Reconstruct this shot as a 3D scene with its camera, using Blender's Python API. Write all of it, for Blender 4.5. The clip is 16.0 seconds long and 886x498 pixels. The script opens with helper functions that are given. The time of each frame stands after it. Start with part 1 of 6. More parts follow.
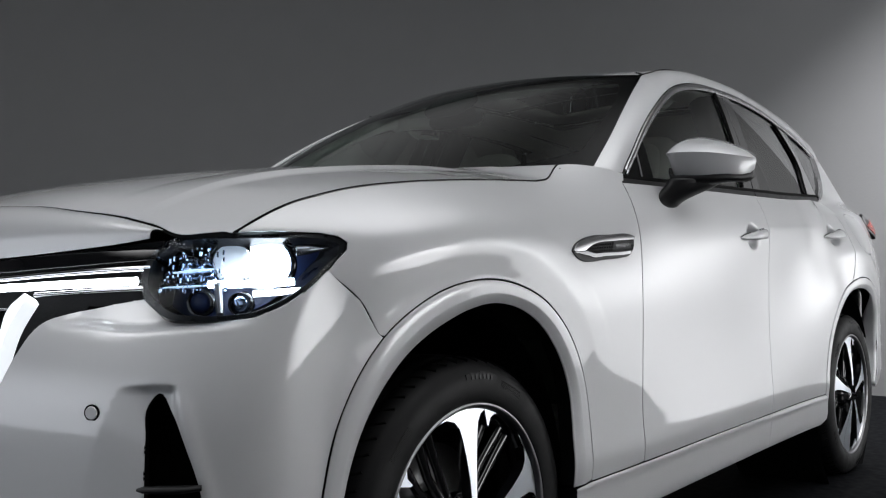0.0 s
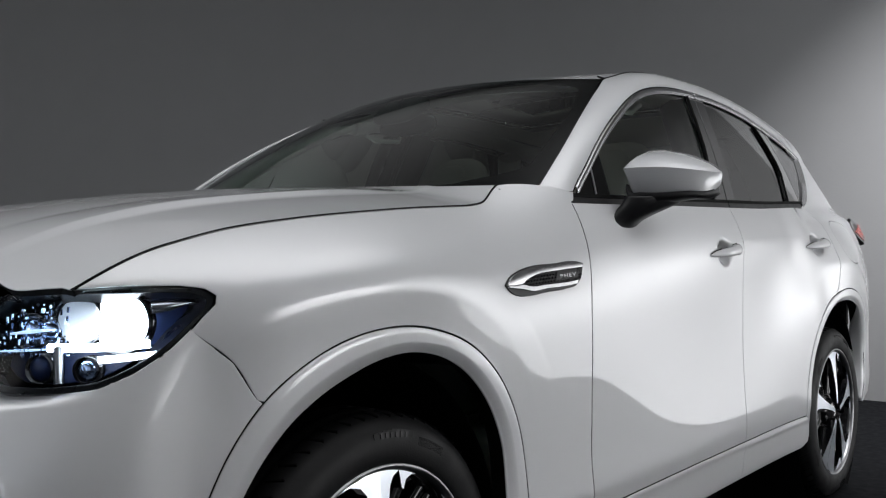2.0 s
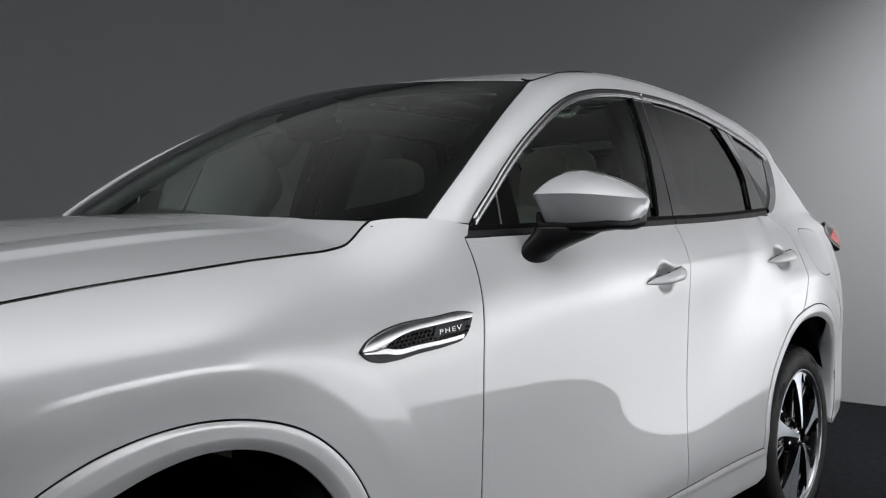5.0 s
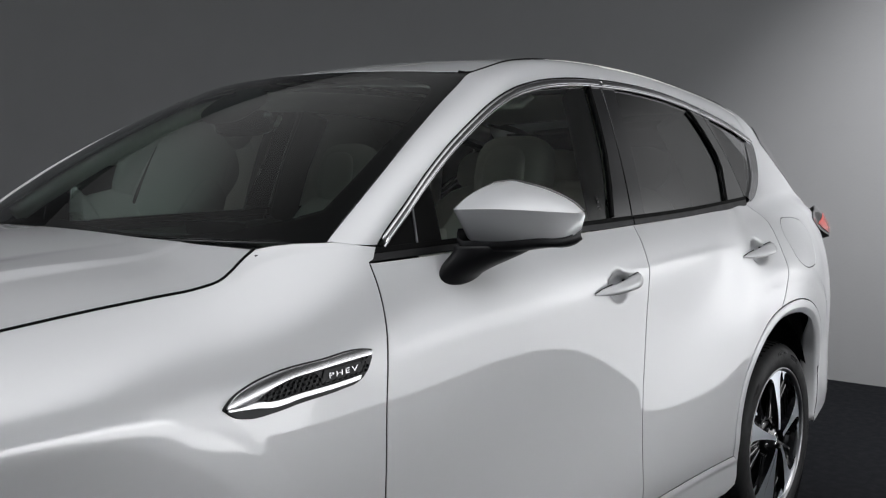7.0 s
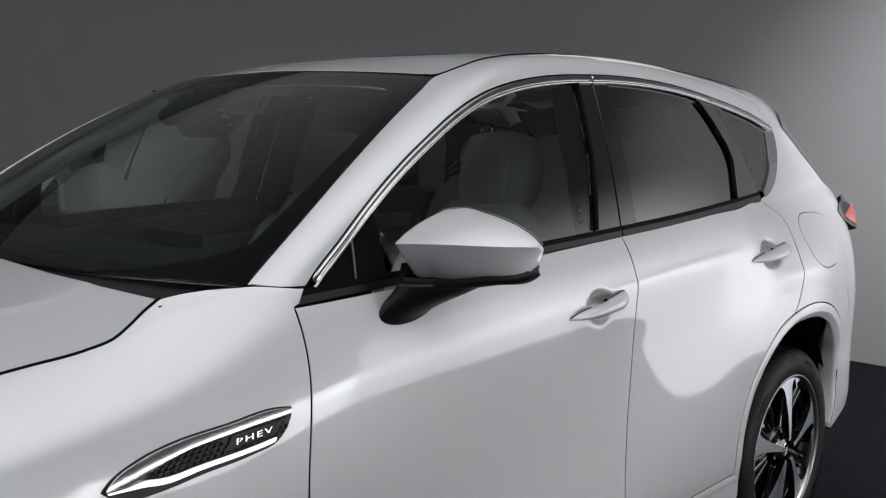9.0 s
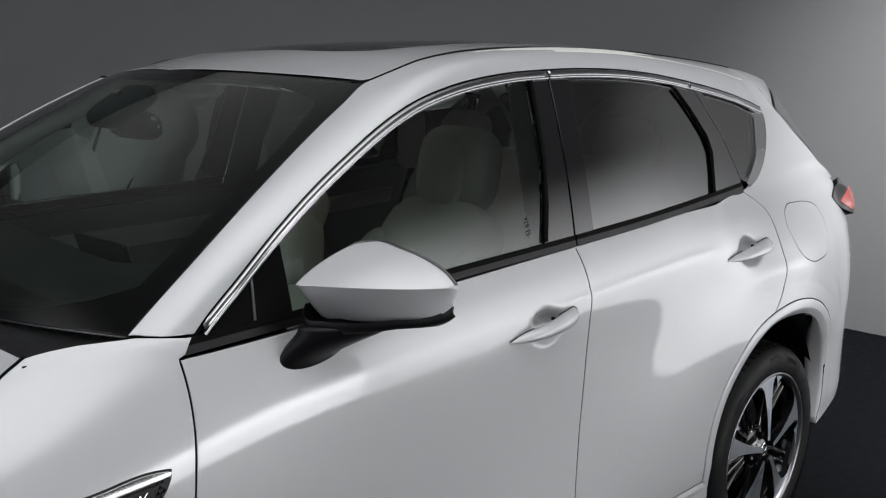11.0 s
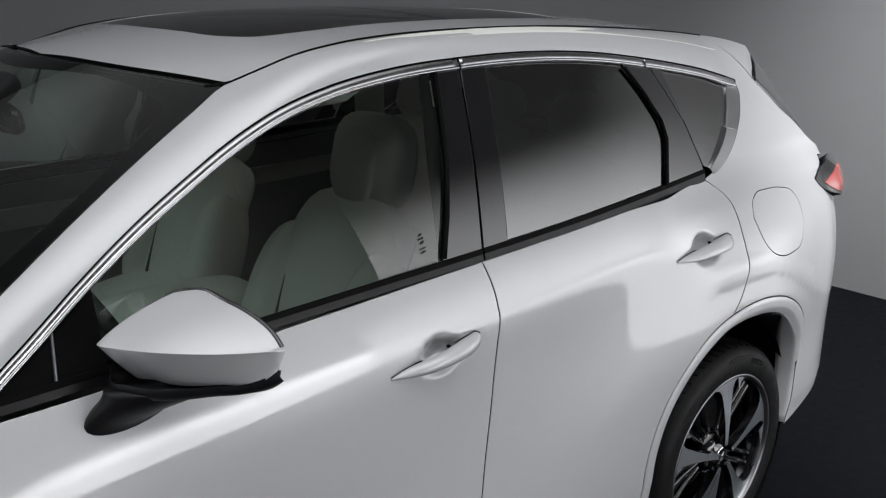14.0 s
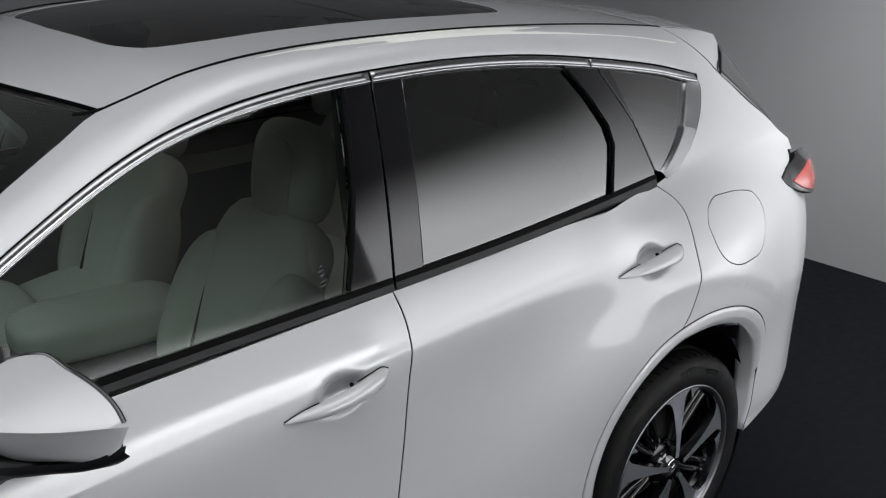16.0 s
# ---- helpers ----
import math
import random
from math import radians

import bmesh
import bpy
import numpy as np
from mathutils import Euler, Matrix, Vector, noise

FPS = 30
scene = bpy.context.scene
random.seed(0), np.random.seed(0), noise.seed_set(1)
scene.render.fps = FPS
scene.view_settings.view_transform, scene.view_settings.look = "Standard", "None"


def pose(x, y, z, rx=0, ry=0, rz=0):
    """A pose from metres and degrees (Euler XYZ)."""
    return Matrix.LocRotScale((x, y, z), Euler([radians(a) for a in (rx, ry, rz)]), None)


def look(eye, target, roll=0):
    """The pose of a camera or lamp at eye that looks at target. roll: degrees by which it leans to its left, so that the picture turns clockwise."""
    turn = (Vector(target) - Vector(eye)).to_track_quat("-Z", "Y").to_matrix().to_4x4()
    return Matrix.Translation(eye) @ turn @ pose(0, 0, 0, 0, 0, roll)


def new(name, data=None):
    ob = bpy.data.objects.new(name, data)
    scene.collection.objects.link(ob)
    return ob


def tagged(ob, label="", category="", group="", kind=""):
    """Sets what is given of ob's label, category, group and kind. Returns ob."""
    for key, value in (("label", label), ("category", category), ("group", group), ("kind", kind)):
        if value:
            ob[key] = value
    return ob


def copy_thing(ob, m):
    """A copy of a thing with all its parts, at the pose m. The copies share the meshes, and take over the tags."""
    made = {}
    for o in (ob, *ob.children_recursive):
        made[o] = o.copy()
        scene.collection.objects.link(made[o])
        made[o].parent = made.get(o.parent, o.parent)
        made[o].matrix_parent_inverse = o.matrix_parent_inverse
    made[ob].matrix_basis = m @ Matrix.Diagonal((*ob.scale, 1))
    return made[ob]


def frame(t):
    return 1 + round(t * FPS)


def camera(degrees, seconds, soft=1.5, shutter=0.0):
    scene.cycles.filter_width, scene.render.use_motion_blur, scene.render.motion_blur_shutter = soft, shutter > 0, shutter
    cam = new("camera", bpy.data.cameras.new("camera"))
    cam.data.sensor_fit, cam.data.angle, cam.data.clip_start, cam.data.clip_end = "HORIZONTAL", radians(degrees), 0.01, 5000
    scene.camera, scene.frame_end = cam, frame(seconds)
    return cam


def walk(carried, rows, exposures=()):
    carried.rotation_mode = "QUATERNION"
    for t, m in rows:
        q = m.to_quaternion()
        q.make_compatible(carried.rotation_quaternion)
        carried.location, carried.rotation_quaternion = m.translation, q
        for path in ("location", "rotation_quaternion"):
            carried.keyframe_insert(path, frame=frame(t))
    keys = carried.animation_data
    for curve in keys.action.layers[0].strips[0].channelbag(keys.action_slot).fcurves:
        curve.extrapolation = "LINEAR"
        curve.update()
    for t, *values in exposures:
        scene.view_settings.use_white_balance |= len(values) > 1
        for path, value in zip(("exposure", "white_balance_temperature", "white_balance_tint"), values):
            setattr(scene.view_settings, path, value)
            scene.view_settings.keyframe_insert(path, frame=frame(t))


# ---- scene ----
cam = camera(53.10, 16.0, 1.2)
# seconds, place in metres, turn in degrees
PATH = [
    (0.0, -1.5285, -2.1016, 0.9088, 91.870, 0.193, -50.463),
    (0.5, -1.4601, -2.1033, 0.9364, 91.910, 0.289, -50.434),
    (1.0, -1.3872, -2.1068, 0.9682, 91.715, 0.261, -50.407),
    (1.5, -1.3157, -2.1056, 0.9945, 91.413, 0.343, -50.390),
    (2.0, -1.2372, -2.1007, 1.0201, 91.019, 0.348, -50.295),
    (2.5, -1.1702, -2.1030, 1.0467, 90.720, 0.285, -50.197),
    (3.0, -1.0934, -2.1007, 1.0753, 90.536, 0.238, -50.205),
    (3.5, -1.0219, -2.1014, 1.0949, 90.417, 0.286, -50.235),
    (4.0, -0.9445, -2.1047, 1.1272, 89.868, 0.149, -50.289),
    (6.5, -0.5648, -2.1398, 1.2891, 87.173, 0.086, -49.253),
    (7.0, -0.4861, -2.1541, 1.3306, 85.974, 0.050, -48.958),
    (7.5, -0.4150, -2.1622, 1.3687, 84.758, -0.038, -48.371),
    (8.0, -0.3390, -2.1684, 1.4050, 83.984, 0.027, -47.343),
    (8.5, -0.2703, -2.1724, 1.4451, 83.388, -0.038, -46.369),
    (9.0, -0.1994, -2.1799, 1.4936, 82.531, -0.194, -45.778),
    (11.5, 0.1499, -2.2371, 1.7008, 77.283, -0.142, -43.083),
    (12.0, 0.2251, -2.2466, 1.7370, 76.206, -0.244, -42.365),
    (12.5, 0.2956, -2.2432, 1.7580, 75.458, -0.194, -42.111),
    (13.0, 0.3711, -2.2483, 1.7808, 74.624, -0.311, -41.592),
    (13.5, 0.4426, -2.2453, 1.8048, 73.738, -0.292, -41.311),
    (14.0, 0.5183, -2.2482, 1.8274, 73.085, -0.296, -41.000),
    (14.5, 0.5893, -2.2524, 1.8595, 72.454, -0.357, -40.573),
    (15.0, 0.6636, -2.2488, 1.8854, 71.936, -0.232, -40.275),
    (15.5, 0.7326, -2.2584, 1.9296, 70.597, -0.321, -39.870),
    (16.0, 0.8100, -2.2589, 1.9634, 69.402, -0.471, -39.817),
]
walk(cam, [(t, pose(*p)) for t, *p in PATH], ((0, .09), (4, .12), (7, .07), (12.5, .05), (16, .06)))

# ---- light: a dark studio whose unseen walls and ceiling glow to light the car ----
world = bpy.data.worlds.new("studio_dark")
world.use_nodes = True
world.node_tree.nodes["Background"].inputs[0].default_value = (.02, .02, .022, 1)
world.node_tree.nodes["Background"].inputs[1].default_value = 0.3
scene.world = world


def area(name, eye, target, sx, sy, watts, colour=(1, 1, 1), spread=180):
    lamp = bpy.data.lights.new(name, "AREA")
    lamp.shape, lamp.size, lamp.size_y, lamp.energy, lamp.color, lamp.spread = "RECTANGLE", sx, sy, watts, colour, radians(spread)
    ob = new(name, lamp)
    ob.matrix_world = look(eye, target)
    return ob


def spot(name, eye, target, watts, cone, size=.06):
    lamp = bpy.data.lights.new(name, "SPOT")
    lamp.color = (.984, .993, 1.014)
    lamp.energy, lamp.spot_size, lamp.spot_blend, lamp.shadow_soft_size = watts, radians(cone), 1.0, size
    ob = new(name, lamp)
    ob.matrix_world = look(eye, target)


spot("wall_spot", (3.3, -2.6, 5.1), (5.82, -1.1, -.3), 1900, 64)
area("backdrop_wash", (4.6, 4.2, 0.12), (5.82, 4.6, 1.0), 5.0, 0.25, 18, (.984, .993, 1.014))
LIGHT_SIDE = 4.2                                       # low glow of the unseen wall beside the car
LIGHT_WALL, WALL_FULL, WALL_DARK = 1.75, 1.5, 2.9      # glow of the unseen tail wall, and the heights where it starts to fade and is gone
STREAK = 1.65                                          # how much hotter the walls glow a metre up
FRONT_WALL = 1.3                                      # glow added to the unseen wall before the car to brighten its front
FAR_GLOW = .16                                          # weak glow added to the unseen ceiling beyond the car
FRONT_GLOW = 3.5                                       # glow added to the unseen ceiling before the car
CEILING_GLOW = 2.35                                       # glow of the unseen ceiling's main patch
# ---- materials ----
def nodes_of(name):
    m = bpy.data.materials.new(name)
    m.use_nodes = True
    t = m.node_tree
    return m, t, t.nodes["Principled BSDF"]


def noise_node(t, scale, detail=4.0, rough=.55, coord="Object"):
    c, n = t.nodes.new("ShaderNodeTexCoord"), t.nodes.new("ShaderNodeTexNoise")
    n.inputs["Scale"].default_value, n.inputs["Detail"].default_value, n.inputs["Roughness"].default_value = scale, detail, rough
    t.links.new(c.outputs[coord], n.inputs["Vector"])
    return n


def ramp(t, src, lo, hi, a, b):
    r = t.nodes.new("ShaderNodeMapRange")
    r.inputs["From Min"].default_value, r.inputs["From Max"].default_value = lo, hi
    r.inputs["To Min"].default_value, r.inputs["To Max"].default_value = a, b
    t.links.new(src, r.inputs["Value"])
    return r.outputs["Result"]


def bump(t, b, src, strength, dist):
    n = t.nodes.new("ShaderNodeBump")
    n.inputs["Strength"].default_value, n.inputs["Distance"].default_value = strength, dist
    t.links.new(src, n.inputs["Height"])
    t.links.new(n.outputs["Normal"], b.inputs["Normal"])


def stuff(name, colour, rough, metal=0.0, coat=0.0, grain=None, vary=.0, spec=.5, coat_rough=.03, wear=.0):
    """A surface with fine grain (scale, depth in metres), colour that varies and gloss that wears."""
    m, t, b = nodes_of(name)
    b.inputs["Base Color"].default_value = (*colour, 1)
    b.inputs["Roughness"].default_value, b.inputs["Metallic"].default_value = rough, metal
    b.inputs["Coat Weight"].default_value, b.inputs["Coat Roughness"].default_value = coat, coat_rough
    b.inputs["Specular IOR Level"].default_value = spec
    if vary:
        n = noise_node(t, 3.0)
        mix = t.nodes.new("ShaderNodeMix")
        mix.data_type = "RGBA"
        mix.inputs["A"].default_value = (*[c * (1 - vary) for c in colour], 1)
        mix.inputs["B"].default_value = (*[min(1, c * (1 + vary)) for c in colour], 1)
        t.links.new(n.outputs["Fac"], mix.inputs["Factor"])
        t.links.new(mix.outputs["Result"], b.inputs["Base Color"])
    if wear:
        n = noise_node(t, 22.0)
        t.links.new(ramp(t, n.outputs["Fac"], .3, .7, rough - wear, rough + wear), b.inputs["Roughness"])
    if grain:
        bump(t, b, noise_node(t, grain[0], 3).outputs["Fac"], .5, grain[1])
    return m


def glass(name, tint, gloss=1.0, ior=1.62):
    """A thin pane: tinted to look through, with the gloss of glass on top."""
    m, t, b = nodes_of(name)
    t.nodes.remove(b)
    out = t.nodes["Material Output"]
    see, shine, mix, fr = (t.nodes.new("ShaderNode" + k) for k in ("BsdfTransparent", "BsdfGlossy", "MixShader", "Fresnel"))
    see.inputs["Color"].default_value = (*tint, 1)
    shine.inputs["Color"].default_value = (gloss, gloss, gloss, 1)
    shine.inputs["Roughness"].default_value = .01
    fr.inputs["IOR"].default_value = ior
    t.links.new(fr.outputs[0], mix.inputs[0])
    t.links.new(see.outputs[0], mix.inputs[1])
    t.links.new(shine.outputs[0], mix.inputs[2])
    t.links.new(mix.outputs[0], out.inputs[0])
    return m


def glow(name, colour, strength):
    m, t, b = nodes_of(name)
    b.inputs["Base Color"].default_value = (.8, .8, .8, 1)
    b.inputs["Emission Color"].default_value, b.inputs["Emission Strength"].default_value = (*colour, 1), strength
    return m


def pearl():
    """White pearl lacquer: mica flakes under a clear coat."""
    m, t, b = nodes_of("white_pearl_paint")
    n = noise_node(t, 2600.0, 1.0)
    mix = t.nodes.new("ShaderNodeMix")
    mix.data_type = "RGBA"
    mix.inputs["A"].default_value, mix.inputs["B"].default_value = (.545, .55, .562, 1), (.66, .667, .68, 1)
    t.links.new(n.outputs["Fac"], mix.inputs["Factor"])
    t.links.new(mix.outputs["Result"], b.inputs["Base Color"])
    b.inputs["Metallic"].default_value, b.inputs["Roughness"].default_value = .15, .46
    b.inputs["Coat Weight"].default_value, b.inputs["Coat Roughness"].default_value, b.inputs["Coat IOR"].default_value = 1.0, .015, 1.72
    bump(t, b, n.outputs["Fac"], .12, .0004)
    return m


PAINT = pearl()
# rubber black, also put on panel lips for the shade in deep seams
GAP = stuff("black_seal_and_seam_shade", (.004, .004, .004), .8, vary=.2, spec=.1)
LINER = stuff("black_wheel_liner", (.004, .004, .0045), .9, spec=.15, grain=(90, .002), vary=.3)
GLOSS = stuff("gloss_black_trim", (.006, .006, .007), .05, coat=1.0, wear=.02, spec=.6)
DULL = stuff("grey_satin_chrome", (.30, .30, .31), .34, metal=1, wear=.04)
BLACK = stuff("satin_black_plastic", (.008, .008, .009), .42, spec=.3, grain=(900, .0002), wear=.06)
CHROME = stuff("chrome", (.78, .78, .79), .07, metal=1, wear=.02)
SATIN = stuff("satin_chrome", (.48, .48, .49), .22, metal=1, wear=.03)
RUBBER = stuff("tyre_rubber", (.006, .006, .0065), .55, spec=.22, grain=(260, .0006), vary=.35, wear=.08)
RIM = stuff("machined_alloy", (.82, .86, .92), .32, metal=1, wear=.04)
RIM_DARK = stuff("gloss_black_alloy", (.005, .005, .006), .10, coat=.7, wear=.03)
DISC = stuff("brake_disc_steel", (.20, .20, .20), .38, metal=1, grain=(300, .0002), wear=.08)
CLEAR = glass("front_glass", (.86, .95, .88), ior=1.9)
SCREEN_GLASS = glass("windscreen_glass", (.47, .56, .535), ior=1.5)
PRIVACY = glass("privacy_glass", (.09, .10, .097), ior=2.5)
ROOFGLASS = glass("roof_glass", (.22, .205, .19))
LENS = glass("lamp_lens", (.90, .94, .98), ior=1.22)
LEATHER = stuff("pale_leather", (.68, .675, .64), .48, grain=(420, .0006), vary=.06, wear=.05)
TRIM_DARK = stuff("dark_interior_plastic", (.045, .047, .045), .6, grain=(900, .0001), vary=.2)
TRIM_PALE = stuff("pale_door_trim", (.32, .325, .31), .6, grain=(900, .0001), vary=.1)
LINING = stuff("pale_headliner_cloth", (.80, .80, .76), .9, grain=(700, .0005), vary=.08)
MARK = stuff("grey_print", (.10, .10, .10), .6, vary=.1)
PIPING = stuff("brown_seat_strip", (.045, .038, .032), .6, grain=(500, .0004))
RED = stuff("red_lamp_glass", (.40, .075, .065), .12, coat=1, wear=.02)
LAMP_DARK = stuff("lamp_housing", (.012, .020, .058), .35, wear=.06, spec=.3)
LAMP_BLACK = stuff("lamp_bezel_black", (.006, .006, .007), .3, wear=.05, spec=.3)
REFLECTOR = stuff("lamp_reflector", (.50, .62, .85), .12, metal=1, wear=.03)
# glow for facets and bars that imitate the lamp's scattered light
GLINT_BLUE = glow("bluish_glint_glow", (.45, .70, 1.0), 1.0)
BOWL_GLOW = glow("glowing_reflector_bowl", (.62, .78, 1.0), .24)
LED = glow("daylight_led", (.80, .90, 1.0), 12)
WING = glow("lit_grille_wing", (.88, .94, 1.0), .8)
DRL = glow("running_light", (.88, .94, 1.0), 5)
WALL = stuff("studio_wall_paint", (.20, .20, .204), .75, grain=(60, .0015), vary=.04)
FLOOR = stuff("studio_floor", (.0042, .0046, .0058), .65, spec=.06, grain=(160, .0002), vary=.12, wear=.08)


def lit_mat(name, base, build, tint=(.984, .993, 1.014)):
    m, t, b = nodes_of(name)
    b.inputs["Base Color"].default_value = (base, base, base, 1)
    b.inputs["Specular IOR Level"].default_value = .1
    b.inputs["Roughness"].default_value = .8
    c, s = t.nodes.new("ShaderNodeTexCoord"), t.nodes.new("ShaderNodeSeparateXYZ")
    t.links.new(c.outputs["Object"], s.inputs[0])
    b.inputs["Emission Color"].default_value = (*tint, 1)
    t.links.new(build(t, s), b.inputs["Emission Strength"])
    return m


def product(t, *srcs):
    last = srcs[0]
    for q in srcs[1:]:
        m = t.nodes.new("ShaderNodeMath")
        m.operation = "MULTIPLY"
        t.links.new(last, m.inputs[0])
        t.links.new(q, m.inputs[1])
        last = m.outputs[0]
    return last


# end of the room before the car: a broad, weak glow added to light the bumper
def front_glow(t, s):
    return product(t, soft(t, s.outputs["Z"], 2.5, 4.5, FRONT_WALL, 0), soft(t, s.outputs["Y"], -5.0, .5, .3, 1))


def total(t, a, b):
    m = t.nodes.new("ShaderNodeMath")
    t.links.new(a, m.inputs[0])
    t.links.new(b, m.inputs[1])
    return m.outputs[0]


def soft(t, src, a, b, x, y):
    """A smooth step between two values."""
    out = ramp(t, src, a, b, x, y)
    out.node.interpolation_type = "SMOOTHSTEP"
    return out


# in place of lamps, the unseen walls on the car's left glow from the foot up to head height and fade above; the
# ceiling's glow fades to all sides
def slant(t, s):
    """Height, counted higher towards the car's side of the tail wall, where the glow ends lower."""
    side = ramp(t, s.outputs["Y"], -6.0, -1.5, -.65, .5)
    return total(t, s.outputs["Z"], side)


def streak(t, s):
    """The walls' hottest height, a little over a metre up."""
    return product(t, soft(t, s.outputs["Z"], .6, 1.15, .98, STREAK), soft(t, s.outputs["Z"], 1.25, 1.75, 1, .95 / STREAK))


LIT = lit_mat("glowing_tail_wall", .12, lambda t, s: product(t, streak(t, s), soft(t, slant(t, s), WALL_FULL, WALL_DARK, LIGHT_WALL, 0), soft(t, s.outputs["Y"], -3.0, -1.6, 1, .08)))
LIT_SIDE = lit_mat("glowing_side_wall", .12, lambda t, s: product(t, streak(t, s), soft(t, s.outputs["Z"], 1.0, 1.9, LIGHT_SIDE, 0), soft(t, s.outputs["X"], .4, 2.6, .01, 1)))
# two patches beyond and before the car are added to brighten hood and bumper
LIT_CEILING = lit_mat("glowing_ceiling", .05, lambda t, s: total(t, total(t, product(
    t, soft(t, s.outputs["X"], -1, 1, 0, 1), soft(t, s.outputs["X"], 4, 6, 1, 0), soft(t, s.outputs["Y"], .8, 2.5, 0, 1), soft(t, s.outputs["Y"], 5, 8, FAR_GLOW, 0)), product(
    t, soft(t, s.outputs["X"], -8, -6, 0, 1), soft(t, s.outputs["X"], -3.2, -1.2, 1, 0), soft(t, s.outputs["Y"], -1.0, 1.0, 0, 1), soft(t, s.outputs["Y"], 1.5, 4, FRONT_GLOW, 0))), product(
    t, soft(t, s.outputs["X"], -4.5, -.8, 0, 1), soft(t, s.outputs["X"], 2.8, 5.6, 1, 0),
    soft(t, s.outputs["Y"], -6.6, -4.5, 0, 1), soft(t, s.outputs["Y"], -3.4, .9, CEILING_GLOW, .08))))

LIT_FRONT = lit_mat("glowing_front_wall", .2, front_glow, (.94, .985, 1.07))
# ---- the car's surfaces: x runs to the tail, y to the car's right side, z up; the front axle is at x = 0 ----
def spl(xs, ys):
    """A smooth curve through a few stations."""
    xs, ys = np.array(xs, float), np.array(ys, float)
    m = np.gradient(ys, xs)

    def at(x):
        x = np.asarray(x, float)
        i = np.clip(np.searchsorted(xs, x) - 1, 0, len(xs) - 2)
        h = xs[i + 1] - xs[i]
        u = np.clip((x - xs[i]) / h, 0, 1)
        return ((1 + 2 * u) * (1 - u) ** 2 * ys[i] + u * (1 - u) ** 2 * h * m[i]
                + u * u * (3 - 2 * u) * ys[i + 1] + u * u * (u - 1) * h * m[i + 1]
                + np.minimum(x - xs[0], 0) * m[0] + np.maximum(x - xs[-1], 0) * m[-1])
    return at


def step(a, b, x):
    u = np.clip((np.asarray(x, float) - a) / (b - a), 0, 1)
    return u * u * u * (u * (6 * u - 15) + 10)


def tent(d, rise, fall, soft_=.004):
    """A pressed ridge across d: a slow rise up to it and a quick fall beyond, its crest rounded."""
    low = np.clip(1 + d / rise, -1, 1)
    high = np.clip(1 - d / fall, -1, 1)
    k = np.minimum(low, high)
    k = np.where(k > 0, k, 0)
    r = soft_ * (1 / rise + 1 / fall) / 2
    return np.where(np.abs(low - high) < 2 * r, k - (2 * r - np.abs(low - high)) ** 2 / (8 * r), k) * step(0, .35, k)


def round_dist(path, cx, cz):
    """How far a point lies outside a curve that runs round (cx, cz)."""
    p = np.array(path, float)
    a, r = np.arctan2(p[:, 1] - cz, p[:, 0] - cx), np.hypot(p[:, 0] - cx, p[:, 1] - cz)
    o = np.argsort(a)
    f = spl(a[o], r[o])
    return lambda x, z: np.hypot(x - cx, z - cz) - f(np.clip(np.arctan2(z - cz, x - cx), a[o][0], a[o][-1]))


def beside(path, offs, n):
    """Points in rows along a smooth run, each row set off from it."""
    c = curve(path, n)
    t = np.gradient(c, axis=0)
    t /= np.hypot(*t.T)[:, None]
    return np.concatenate([c + np.stack([-t[:, 1], t[:, 0]], 1) * d for d in offs])


WB = 2.87           # wheelbase
HUB = 0.365         # height of the axles
# the flank: how far each stretch leans back, in degrees, at heights LEAN_Z for stations along the car
LEAN_Z = np.array([.10, .24, .28, .31, .35, .385, .43, .47, .53, .60, .68, .76, .84, .92, .965, 1.00, 1.06, 1.12, 1.18, 1.24, 1.32])
FOOT = [-50, -45, -22, -7, -4, -3, -7]
LEAN = [spl([-.35, 0, .4, .75, 1.2, 1.8, 2.29, 2.41, 2.53, 2.68, 2.87, 3.4], col) for col in zip(
    FOOT + [0, 0, 0, 0, -1, -3, -2, 9, 27, 48, 55, 56, 56, 56],
    FOOT + [0, 0, 0, 0, -1, -3, -4.5, -3.5, 12, 43, 54, 56, 56, 56],
    FOOT + [2, 2, 0, -.7, .3, 2.2, 6, 10, 16, 31, 43, 48, 50, 50],
    FOOT + [3, 3, 1.2, .3, -.2, 1.5, 4.2, 5.8, 8, 16, 23, 30, 36, 38],
    FOOT + [3, 4.2, 4, 3, 1, .2, .4, 1.3, 2.8, 10.4, 18, 26, 31, 34],
    FOOT + [0, 5, 5.8, 5.8, 3.5, 2.6, 1.2, -.7, -1.1, 5, 16, 23, 29, 33],
    FOOT + [-1, .5, 1.2, 2.8, 6.2, 8.4, 7.5, 5.7, 4.4, 4, 14, 21, 27, 31],
    FOOT + [0, 0, 0, .3, 2.4, 8.3, 11.8, 10.7, 9.4, 7.2, 13.5, 20, 26, 30],
    FOOT + [0, 0, -.5, -2, -.4, 6, 12.2, 11.6, 10.2, 8.8, 13.5, 20, 26, 30],
    FOOT + [0, 0, 0, -2, -1.5, 4.5, 10, 10, 10.5, 17, 20, 24, 29, 31],
    FOOT + [0, 0, 0, -6, -6, 0, 5, 6, 9, 20, 28, 30, 31, 31],
    FOOT + [0, 0, 0, -1, -2, 1, 5, 8, 10, 14, 19, 24, 26, 26])]
WIDE = spl([-.8, -.62, -.5, -.4, -.3, -.15, 0, .4, .72, 1.2, 1.8, 2.3, 2.6, 2.87, 3.1, 3.3, 3.5, 3.65, 3.75, 3.82],
           [.71, .855, .905, .938, .964, .976, .979, .979, .971, .956, .944, .951, .960, .964, .962, .947, .909, .840, .750, .64])
